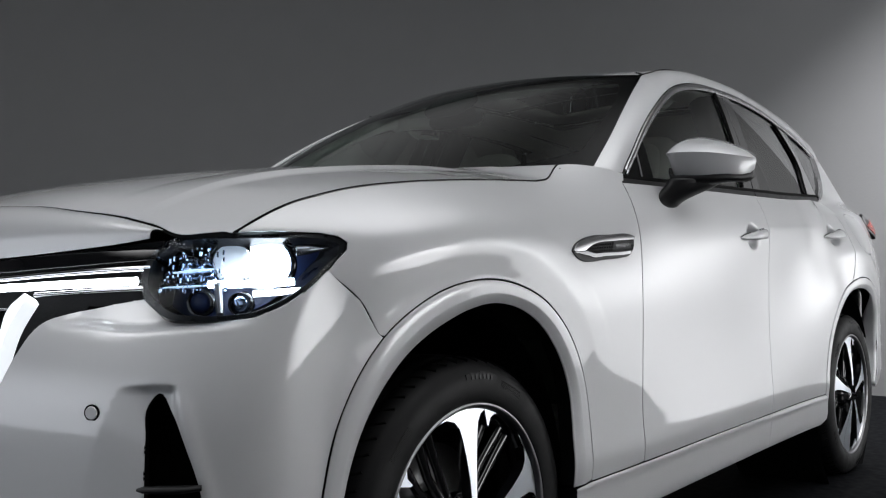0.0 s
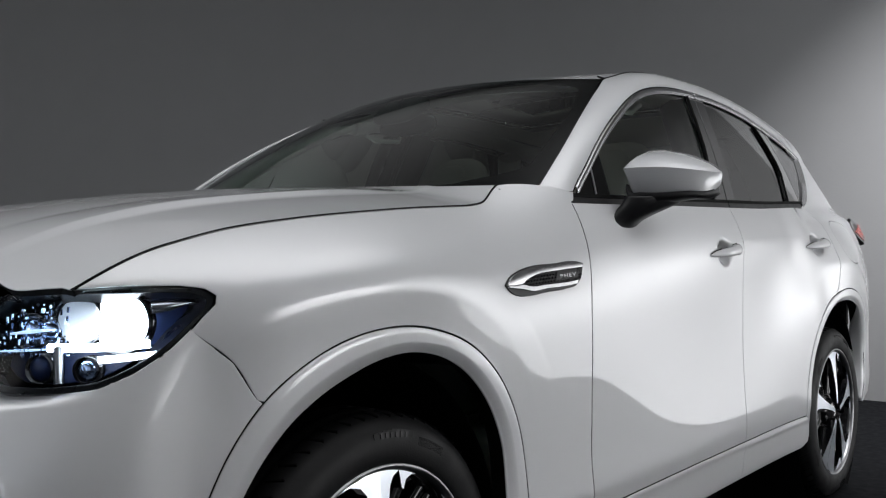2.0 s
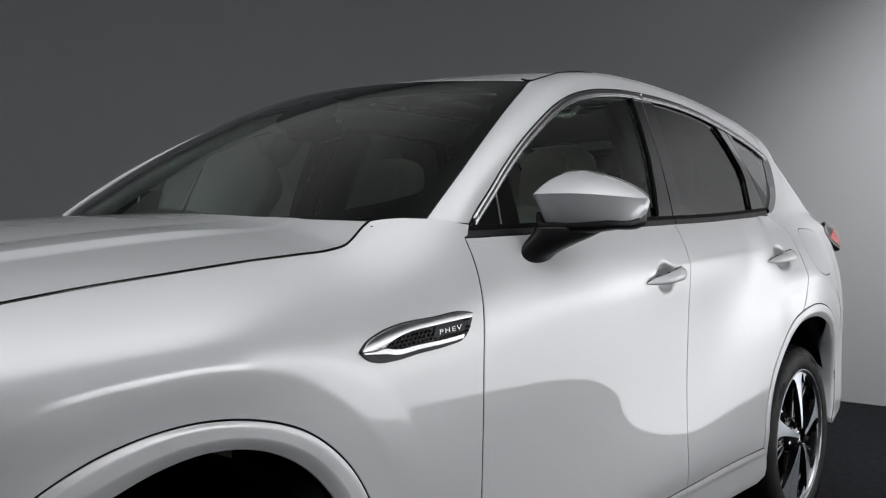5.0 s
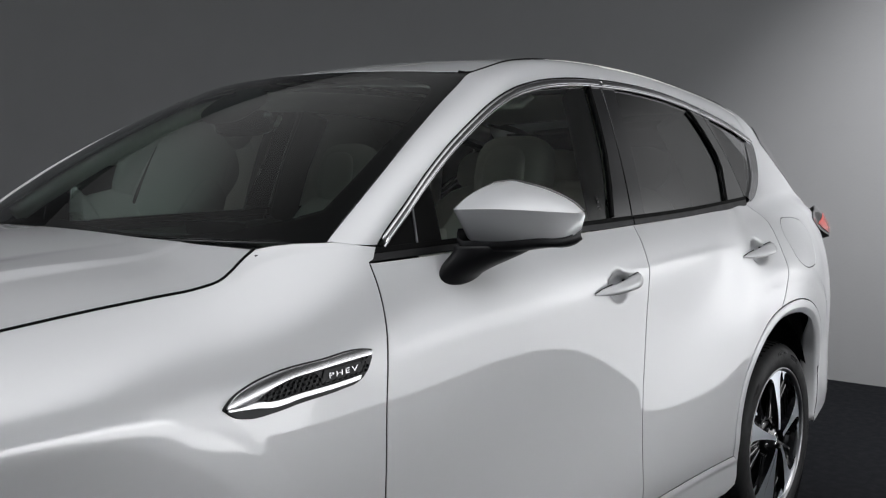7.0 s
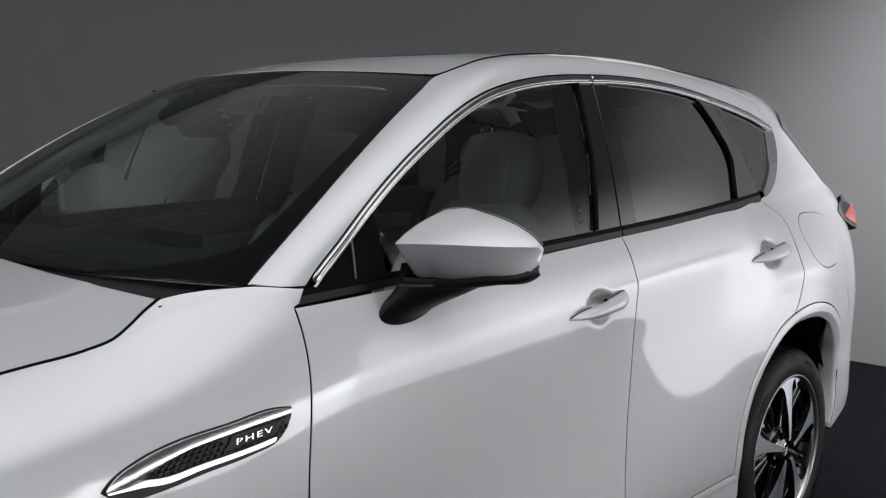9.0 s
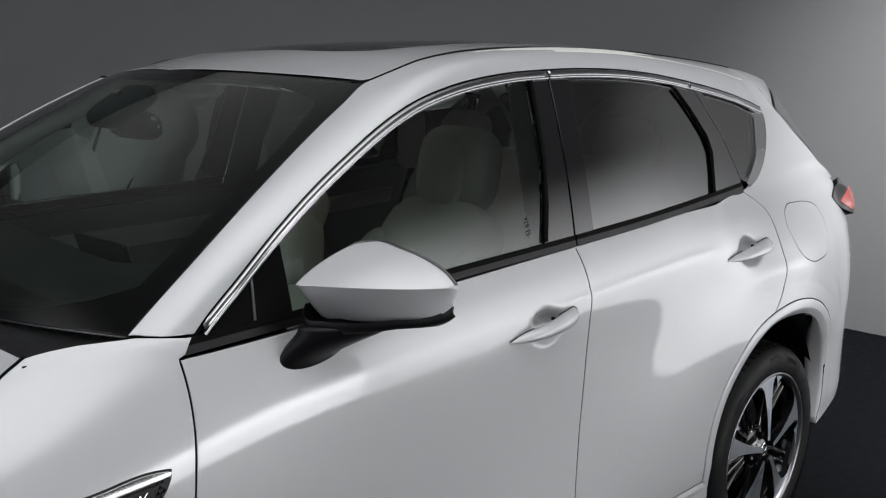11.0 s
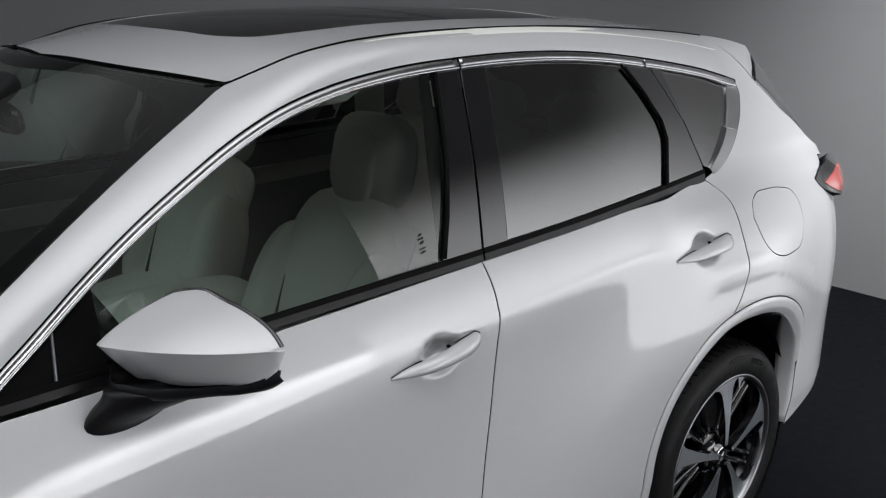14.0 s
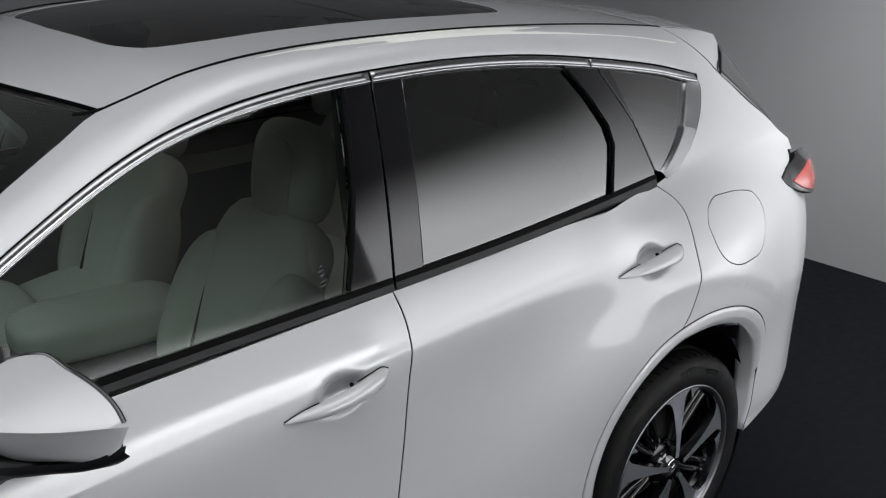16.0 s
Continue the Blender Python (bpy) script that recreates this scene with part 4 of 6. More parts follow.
for cx in (0, WB):
    for sy in (-1, 1):
        w = lathe([(.50, -.13), (.50, .27), (.06, .28)], 48)
        bmesh.ops.transform(w, matrix=pose(cx - (.045 if cx == 0 else .03), sy * .78, .372) @ Matrix.Diagonal((.86, -sy, .95, 1)), verts=w.verts)
        part("wheel_housing", w, LINER, car, "black wheel arch liner")
# ---- windows ----

def top_run(a, b, drop=.018, n=24):
    x = np.linspace(a, b, n)
    return np.stack([x, RAIL_OUT(x) - drop], 1)


BELTZ = spl([p[0] for p in BELT_LINE], [p[1] for p in BELT_LINE])


def belt_run(a, b, rise=.024, n=12):
    x = np.linspace(a, b, n)
    return np.stack([x, BELTZ(x) + rise], 1)


END_OUT = curve([(3.090, 1.521), (3.104, 1.497), (3.090, 1.442), (3.054, 1.391), (3.010, 1.349), (2.942, 1.305), (2.892, 1.285), (2.85, 1.274)], 8)
END_IN = curve([(3.030, 1.512), (3.012, 1.485), (2.995, 1.455), (2.970, 1.41), (2.941, 1.375), (2.908, 1.346), (2.869, 1.317), (2.836, 1.294)], 8)


def win_end(u, w, out=0.0):
    """The faceted chrome corner between the quarter window and the body."""
    u, w = np.asarray(u, float), np.asarray(w, float)
    n = np.linspace(0, 1, len(END_OUT))
    o = sidewin(np.interp(u, n, END_OUT[:, 0]), np.interp(u, n, END_OUT[:, 1]), .0065)
    i = sidewin(np.interp(u, n, END_IN[:, 0]), np.interp(u, n, END_IN[:, 1]), np.where(u < .472, -.007, .002))
    p = o * (1 - w[..., None]) + i * w[..., None]
    p[..., 1] += .007 * np.clip((w - .76) / .24, 0, 1) - .0015 * step(.66, .76, w) - out
    return p


# the strip's cross-section from its top edge down: drop below the rail's edge, stand over the glass
STRIP = ((.0005, .000), (.0015, .0065), (.004, .0078), (.013, .0080), (.0150, .0068), (.0165, .002))


def chrome_strip(u, v, out=0.0):
    """The flat face of the chrome line over the windows."""
    u, v = np.asarray(u, float), np.asarray(v, float)
    n = np.linspace(0, 1, len(STRIP))
    drop, stand = np.interp(v, n, [q[0] for q in STRIP]), np.interp(v, n, [q[1] for q in STRIP])
    return sidewin(u, RAIL_OUT(u) - drop, stand + out)


for side in (False, True):
    kw = dict(parent=car, face=LEFT, mirror=side, lip=.006, gap=.001, seal=False)
    # chrome line over the windows, in three lengths, and its end at the tail
    for a, b in ((.800, 1.893), (1.899, 2.602), (2.608, 3.085)):
        grid("window_chrome", chrome_strip, np.linspace(a, b, 60), np.linspace(0, 1, len(STRIP)), SATIN, car, side, "satin chrome window strip", .002, normals=False)
        bead = top_run(a, b, .0185, 50)
        p = sidewin(bead[:, 0], bead[:, 1], .005) * [1, -1 if side else 1, 1]
        part("chrome_bead", tube(p, [.0042, .0042, .0042, .0080 if b > 3 else .0042], 12), SATIN, car, "bright chrome edge of the strip")
    sheet("window_chrome_end", win_end, ring([(0, 0), (.47, 0), (.47, 1), (0, 1)]), SATIN, s=(.03, .08), label="satin chrome window corner", **kw)
    sheet("window_chrome_end", win_end, ring([(.475, 0), (1, 0), (1, 1), (.475, 1)]), SATIN, s=(.03, .08), label="satin chrome window corner", **kw)
    sheet("window_seal", sidewin, ring(top_run(.757, 3.11, -.010, 80), top_run(.757, 3.11, .006, 80)[::-1]), GAP, s=(.03, .006), out=.001, label="black rubber seal", **kw)
    seal_ = sidewin(END_OUT[:, 0], END_OUT[:, 1], .003) * [1, -1 if side else 1, 1]
    part("window_seal", tube(seal_, .0032, 8), GAP, car, "black rubber seal")
    # belt moulding
    for a, b in ((.757, 1.843), (1.849, 2.80)):
        sheet("belt_moulding", sidewin, ring(belt_run(a, b, -.009 * step(2.3, 2.6, np.linspace(a, b, 40)), 40), belt_run(a, b, .016, 40)[::-1]), BLACK, s=(.03, .01), out=.005, label="black window belt moulding", **kw)
        sheet("belt_seal", sidewin, ring(belt_run(a, b, .0155, 40), belt_run(a, b, .0265, 40)[::-1]), GAP, s=(.03, .01), out=.0065, label="black rubber window seal", **kw)
    # mirror sail
    sail = ring(belt_run(.80, .985, .024), [(.985, RAIL_OUT(.985) - .02)], top_run(.80, .985, .02)[::-1])
    sheet("mirror_sail", sidewin, sail, GAP, s=(.02, .02), out=.002, label="black triangle by the mirror", **kw)
    bar = [tuple(sidewin(np.array(x), np.array(z), .004) * [1, -1 if side else 1, 1]) for x, z in ((.902, 1.212), (.906, 1.250), (.910, 1.288))]
    part("sail_divider", tube(bar, .0028, 8), DULL, car, "thin grey bar on the black triangle")
    # panes
    f = ring(belt_run(.99, 1.722), [(1.722, 1.24), (1.783, 1.428), (1.812, RAIL_OUT(1.812) - .02)], top_run(.99, 1.812, .02, 40)[::-1])
    sheet("front_window", sidewin, f, CLEAR, s=(.05, .05), out=-.004, label="clear side window", **kw)
    r = ring(belt_run(1.935, 2.59), [(2.59, 1.28), (2.628, 1.40), (2.615, 1.45), (2.56, 1.53), (2.50, RAIL_OUT(2.50) - .02)], top_run(1.985, 2.50, .02, 30)[::-1], [(1.955, 1.40)])
    sheet("rear_window", sidewin, r, PRIVACY, s=(.05, .05), out=-.004, label="dark privacy side window", **kw)
    qg = ring([(2.815, 1.300), (2.836, 1.292), (2.875, 1.317), (2.945, 1.375), (2.98, 1.41), (3.005, 1.455), (3.025, 1.495), (3.035, RAIL_OUT(3.035) - .02)], top_run(2.69, 3.03, .02, 20)[::-1])
    sheet("quarter_window", sidewin, qg, PRIVACY, s=(.04, .04), out=-.004, label="dark privacy quarter window", **kw)
    # black pillar covers
    b1 = ring(belt_run(1.728, 1.846), [(1.846, 1.244), (1.870, 1.42), (1.896, RAIL_OUT(1.896) - .02)], [(1.818, RAIL_OUT(1.818) - .02), (1.789, 1.428)])
    sheet("pillar_cover", sidewin, b1, GLOSS, s=(.02, .03), out=.001, label="gloss black pillar cover", **kw)
    b2 = ring(belt_run(1.852, 1.931), [(1.931, 1.26), (1.951, 1.40), (1.981, RAIL_OUT(1.981) - .02)], [(1.902, RAIL_OUT(1.902) - .02), (1.876, 1.42)])
    sheet("pillar_cover", sidewin, b2, GLOSS, s=(.02, .03), out=.001, label="gloss black pillar cover", **kw)
    b3 = ring(belt_run(2.596, 2.80), [(2.80, 1.302), (2.74, 1.44), (2.632, RAIL_OUT(2.632) - .02)], [(2.506, RAIL_OUT(2.506) - .02), (2.566, 1.535), (2.621, 1.452), (2.634, 1.40)])
    sheet("pillar_cover", sidewin, b3, GLOSS, s=(.02, .03), out=.001, label="gloss black pillar cover", **kw)
    sheet("pillar_cover", sidewin, ring([(2.805, 1.302), (2.811, 1.302), (2.684, RAIL_OUT(2.684) - .02), (2.638, RAIL_OUT(2.638) - .02), (2.745, 1.44)]), GLOSS, s=(.02, .03), out=.0015, label="gloss black pillar cover", **kw)
    # run channel beside the pillar
    p = [tuple(sidewin(np.array(x), np.array(z), .004)) for x, z in ((1.822, 1.63), (1.806, 1.53), (1.789, 1.43), (1.76, 1.33), (1.730, 1.245))]
    p = [(a, -b if side else b, c) for a, b, c in p]
    part("window_channel", tube(p, .006, 6), GAP, car, "black window channel")
    part("window_channel", tube([tuple(sidewin(np.array(x), np.array(z), .005) * [1, -1 if side else 1, 1]) for x, z in ((2.509, 1.60), (2.568, 1.532), (2.624, 1.45), (2.634, 1.40), (2.594, 1.28))], .0048, 6), GAP, car, "black window channel")

ws = ring(np.stack([np.linspace(-1, 1, 40), np.full(40, .0)], 1), np.stack([np.linspace(1, -1, 40), np.full(40, .995)], 1))
wi = curve([(-.93, .14), (-.94, .35), (-.935, .75), (-.90, .88), (-.80, .92), (0, .93), (.84, .92), (.95, .90), (.975, .75), (.98, .35), (.97, .14), (.92, .09), (0, .07), (-.86, .09), (-.93, .14)], 6)[:-1]
sheet("windscreen", screen, ws, SCREEN_GLASS, car, (-.6, 0, .8), s=(.06, .06), lip=.005, gap=.003, label="tinted windscreen")
sheet("windscreen_border", screen, ws, GLOSS, car, (-.6, 0, .8), s=(.04, .04), holes=(wi,), out=-.004, lip=.003, gap=.003, label="black printed windscreen border")
# cowl under the screen
cl = ring(curve([(.455, 0), (.461, -.275), (.479, -.51), (.505, -.72), (.512, -.828)], 5), [(.60, -.828), (.70, -.83), (.70, -.5), (.66, 0)])
cl = ring(cl, (cl * [1, -1])[::-1])
sheet("cowl", lambda x, y, out=0.0: np.stack([x + 0 * y, y + 0 * x, 1.205 + .016 * (1 - (np.abs(y) / .83) ** 2) - .05 * np.clip(x - .55, 0, 1) + out], -1), cl, BLACK, car, UP, s=(.05, .05), lip=.02)
# white tube raised over the far windscreen pillar so its painted edge shows from the camera
e = np.stack([np.ones(30), np.linspace(.04, .985, 30)], 1)
part("pillar_edge", tube(screen(e[:, 0], e[:, 1]) + np.array([-.002, .007, .007]) + (4 * e[:, 1] * (1 - e[:, 1]))[:, None] * np.array([-.004, .002, .006]), [.008, .008, .006, .003], 8), PAINT, car, "white tube drawn as the far pillar's edge")
# ---- wheels ----
def polar_plate(pts, face_y, depth, bm, twist=0.0):
    """A flat spoke from (radius, degrees) points: machined in front, dark at the sides."""
    rows = []
    for r, a in pts:
        k = radians(a + twist)
        rows.append((bm.verts.new((r * math.cos(k), face_y(r), r * math.sin(k))), bm.verts.new((r * math.cos(k), face_y(r) + depth, r * math.sin(k)))))
    f = bm.faces.new([v[0] for v in rows])
    g = bm.faces.new([v[1] for v in rows][::-1])
    for (a, b), (c, d) in zip(rows, rows[1:] + rows[:1]):
        bm.faces.new((a, b, d, c)).material_index = 1
    g.material_index = 1
    return f


def build_wheel():
    w = new("wheel")
    prof = [(.262, -.100), (.270, -.113), (.285, -.119), (.305, -.1225), (.325, -.121), (.342, -.115), (.354, -.106), (.363, -.094), (.3685, -.078), (.3695, -.076), (.370, -.060)]
    back = [(r, -y) for r, y in prof[::-1]]
    groove = [(.370, -.052), (.362, -.050), (.362, -.040), (.371, -.038), (.372, -.012), (.363, -.010), (.363, .006), (.372, .008), (.371, .036), (.362, .038), (.362, .048), (.370, .050)]
    tyre = part("tyre", lathe(prof + groove + back, 128), RUBBER, w, "black low-profile tyre")
    # sipes across the shoulder
    bm = bmesh.new()
    for k in range(64):
        a = 360 / 64 * k
        bmesh.ops.create_cube(bm, size=1, matrix=pose(0, 0, 0, 0, a, 0) @ pose(0, -.082, .3670, 12, 0, 28) @ Matrix.Diagonal((.0028, .034, .006, 1)))
    tagged(part("tread_cut", bm, GAP, tyre, "dark cuts in the tread", smooth=False), kind="stuff")
    # raised bars of the sidewall mark
    bm = bmesh.new()
    for k in range(6):
        a = 2.4 * (k - 2.5) + 5
        bmesh.ops.create_cube(bm, size=1, matrix=pose(0, 0, 0, 0, a, 0) @ pose(0, -.1203, .331, -9) @ Matrix.Diagonal((.0075, .0022, .010, 1)))
    plaque = bmesh.new()
    for k in range(9):
        bmesh.ops.create_cube(plaque, size=1, matrix=pose(0, 0, 0, 0, 2.1 * (k - 4) + 5, 0) @ pose(0, -.1190, .331, -9) @ Matrix.Diagonal((.0122, .0020, .021 - .0016 * abs(k - 4), 1)))
    part("sidewall_plaque", plaque, RUBBER, tyre, "smooth black plaque on the sidewall", smooth=False)
    part("sidewall_mark", bm, BLACK, tyre, "raised bars on the sidewall", smooth=False)
    bm = bmesh.new()
    for q in range(5):
        for k in range(26):
            bmesh.ops.create_cube(bm, size=1, matrix=pose(0, 0, 0, 0, 18 + 72 * q + k * .55, 0) @ pose(0, -.1213, .322, -4) @ Matrix.Diagonal((.0012, .0007, .017, 1)))
    tagged(part("sidewall_ribs", bm, RUBBER, tyre, "fine ribs on the sidewall", smooth=False), kind="stuff")
    part("rim_lip", lathe([(.262, -.090), (.2735, -.108), (.2765, -.1135), (.2735, -.1165), (.2685, -.1165), (.2645, -.112), (.258, -.098), (.262, -.090)], 128), DULL, w, "machined grey rim lip")
    part("barrel", lathe([(.268, -.100), (.255, -.086), (.243, -.05), (.236, .03), (.25, .10), (.262, .11)], 96), RIM_DARK, w, "gloss black rim barrel")
    part("brake_disc", lathe([(.07, .012), (.175, .012), (.175, .036), (.07, .036)], 64), DISC, w, "grey steel brake disc")
    part("backing_plate", lathe([(.002, .07), (.243, .07)], 48), LINER, w, "black backing behind the brake")
    fy = lambda r: -.118 + .008 * step(.03, .27, r) + .010 * float(r / .27) ** 2 - .004
    spoke = [(.040, 12), (.075, 7), (.12, 6.0), (.165, 6.4), (.20, 7.3), (.225, 8.6), (.243, 11.5), (.256, 17), (.2635, 25), (.2675, 33), (.2675, 0), (.2675, -14), (.262, -13), (.250, -9.6), (.232, -7.6), (.20, -7.0), (.165, -6.3), (.12, -6.0), (.075, -7.2), (.040, -13)]
    tooth = [(.2675, -12), (.2675, -33), (.2645, -27), (.258, -21.5), (.246, -18.4), (.226, -17.6), (.229, -16.2), (.255, -13.5)]
    for k in range(5):
        bm = bmesh.new()
        polar_plate(spoke, fy, .026, bm, 90 + 72 * k)
        bmesh.ops.triangulate(bm, faces=[f for f in bm.faces if len(f.verts) > 4])
        bmesh.ops.recalc_face_normals(bm, faces=bm.faces)
        s = part("spoke", bm, RIM, w, "machined silver spoke", smooth=False)
        s.data.materials.append(RIM_DARK)
        bm = bmesh.new()
        polar_plate(tooth, fy, .022, bm, 90 + 72 * k)
        bmesh.ops.triangulate(bm, faces=[f for f in bm.faces if len(f.verts) > 4])
        bmesh.ops.recalc_face_normals(bm, faces=bm.faces)
        s = part("spoke_tip", bm, RIM, w, "machined silver spoke tip", smooth=False)
        s.data.materials.append(RIM_DARK)
        for off in (22, 35, 50):
            a = radians(90 + 72 * k + off)
            c = radians(90 + 72 * k + off + (3 if off == 22 else -3))
            bm = tube([(.05 * math.cos(a), -.066, .05 * math.sin(a)), (.15 * math.cos(a), -.060, .15 * math.sin(a)), (.255 * math.cos(c), -.068, .262 * math.sin(c))], [.011, .009, .012], 8, 1.3)
            part("dark_spoke", bm, RIM_DARK, w, "gloss black inner spoke")
        a = radians(90 + 36 + 72 * k)
        part("wheel_nut", tube([(.057 * math.cos(a), -.078, .057 * math.sin(a)), (.057 * math.cos(a), -.093, .057 * math.sin(a))], [.0105, .0095], 6), CHROME, w, "chrome wheel nut")
    part("hub", lathe([(.001, -.106), (.024, -.106), (.030, -.102), (.046, -.096), (.075, -.084), (.078, -.06)], 48), RIM_DARK, w, "black hub")
    part("hub_ring", lathe([(.017, -.1065), (.0225, -.1085), (.0245, -.1065)], 40), CHROME, w, "chrome ring on the hub")
    part("hub_wing", tube([(-.013, -.1075, .006), (-.005, -.1075, -.002), (0, -.1075, -.005), (.005, -.1075, -.002), (.013, -.1075, .006)], [.001, .0028, .0032, .0028, .001], 6), CHROME, w, "chrome wing mark")
    return w


wheel = build_wheel()
wheel.parent = car
wheel.matrix_basis = pose(-.012, -.815, HUB)
for m in (pose(WB, -.815, HUB), pose(-.012, .815, HUB, 0, 0, 180), pose(WB, .815, HUB, 0, 0, 180)):
    copy_thing(wheel, m)
# ---- door handles, mirrors, badges ----
def on(L, u, v, out=0.0):
    return Vector(tuple(float(q) for q in L(np.array([u], float), np.array([v], float), out)[0]))


H_TALL = spl([0, .12, .35, .6, .82, .94, 1], [.003, .0095, .0155, .018, .020, .0165, .0045])
H_DEEP = spl([0, .12, .35, .6, .82, .94, 1], [.0035, .008, .012, .0135, .014, .011, .0035])
H_OFF = spl([0, .12, .35, .6, .82, .94, 1], [.001, .008, .024, .027, .020, .009, .002])
for side in (False, True):
    k = -1 if side else 1
    for hx, hz in HANDLES:
        bm = bmesh.new()
        rows = []
        for t in np.linspace(0, 1, 30):
            x, z = hx - .128 + .256 * t, hz - .012 + .028 * t
            h, d = float(H_TALL(t)), float(H_DEEP(t))
            row = []
            for q in np.linspace(0, 2 * math.pi, 20, endpoint=False):
                co, si = math.cos(q), math.sin(q)
                co, si = math.copysign(abs(co) ** .75, co), math.copysign(abs(si) ** .75, si)
                lean = .004 * si * (1 if si > 0 else 0)
                p = on(flank, x, z + h * si * (1 if si < 0 else .8), float(H_OFF(t)) + d * co - lean)
                row.append(bm.verts.new((p.x, p.y * k, p.z)))
            rows.append(row)
        for A, B in zip(rows, rows[1:]):
            for j in range(20):
                bm.faces.new((A[j], A[(j + 1) % 20], B[(j + 1) % 20], B[j]))
        bm.faces.new(rows[0][::-1])
        bm.faces.new(rows[-1])
        bmesh.ops.recalc_face_normals(bm, faces=bm.faces)
        part("door_handle", bm, PAINT, car, "white painted pull handle")
        for t0, t1 in ((0, .30), (.66, 1)):
            line = []
            for t in np.linspace(t0, t1, 12):
                p = on(flank, hx - .128 + .256 * t, hz - .012 + .028 * t + float(H_TALL(t)) * .86, .002 + .45 * float(H_OFF(t)))
                line.append((p.x, p.y * k, p.z))
            part("handle_gap", tube(line, .0014, 6), GAP, car, "dark line over the handle")
        # black block stands in for the shaded notch behind the handle
        p = on(flank, hx + .036, hz + .012, .006)
        part("notch_shade", pillow((.008, .012, .008), (p.x, (p.y + .006) * k, p.z), n=8), GAP, car, "black block for the shade behind the handle")

# wing mirror: s runs outwards, c from the top edge round the nose to the lower edge
M_Y = spl([0, .08, .25, .6, .9, 1], [-.918, -.928, -.962, -1.040, -1.100, -1.118])
M_TOP = spl([0, .10, .22, .45, .75, .93, 1], [1.296, 1.333, 1.343, 1.335, 1.310, 1.288, 1.277])
M_BOT = spl([0, .10, .3, .7, .95, 1], [1.262, 1.222, 1.212, 1.216, 1.226, 1.238])
M_REAR = spl([0, .15, .5, .9, 1], [1.030, 1.090, 1.135, 1.168, 1.170])
M_NOSE = spl([0, .10, .3, .6, .85, 1], [.972, .952, .965, 1.020, 1.095, 1.155])
M_RIDGE = spl([0, .5, 1], [1.281, 1.283, 1.273])


def mirror_cap(s, c, out=0.0):
    s, c = np.asarray(s, float), np.asarray(c, float)
    xr, xn, zt, zb, zm = M_REAR(s), M_NOSE(s), M_TOP(s), M_BOT(s), M_RIDGE(s)
    up = c < .5
    t = np.where(up, c * 2, (c - .5) * 2)
    e = .92
    # above the ridge: from the top edge forward and down
    xu = (1 - t) ** 2 * xr + 2 * t * (1 - t) * (xr * .40 + xn * .60) + t * t * xn
    zu = (1 - t) ** 2 * zt + 2 * t * (1 - t) * (zm + (zt - zm) * .70) + t * t * zm
    xl = (1 - t) ** 2 * xn + 2 * t * (1 - t) * (xn + .020) + t * t * (xn * .62 + xr * .38)
    zl = (1 - t) ** 2 * zm + 2 * t * (1 - t) * (zm + (zb - zm) * .45) + t * t * zb
    return np.stack([np.where(up, xu, xl), M_Y(s) + 0 * c, np.where(up, zu, zl)], -1)


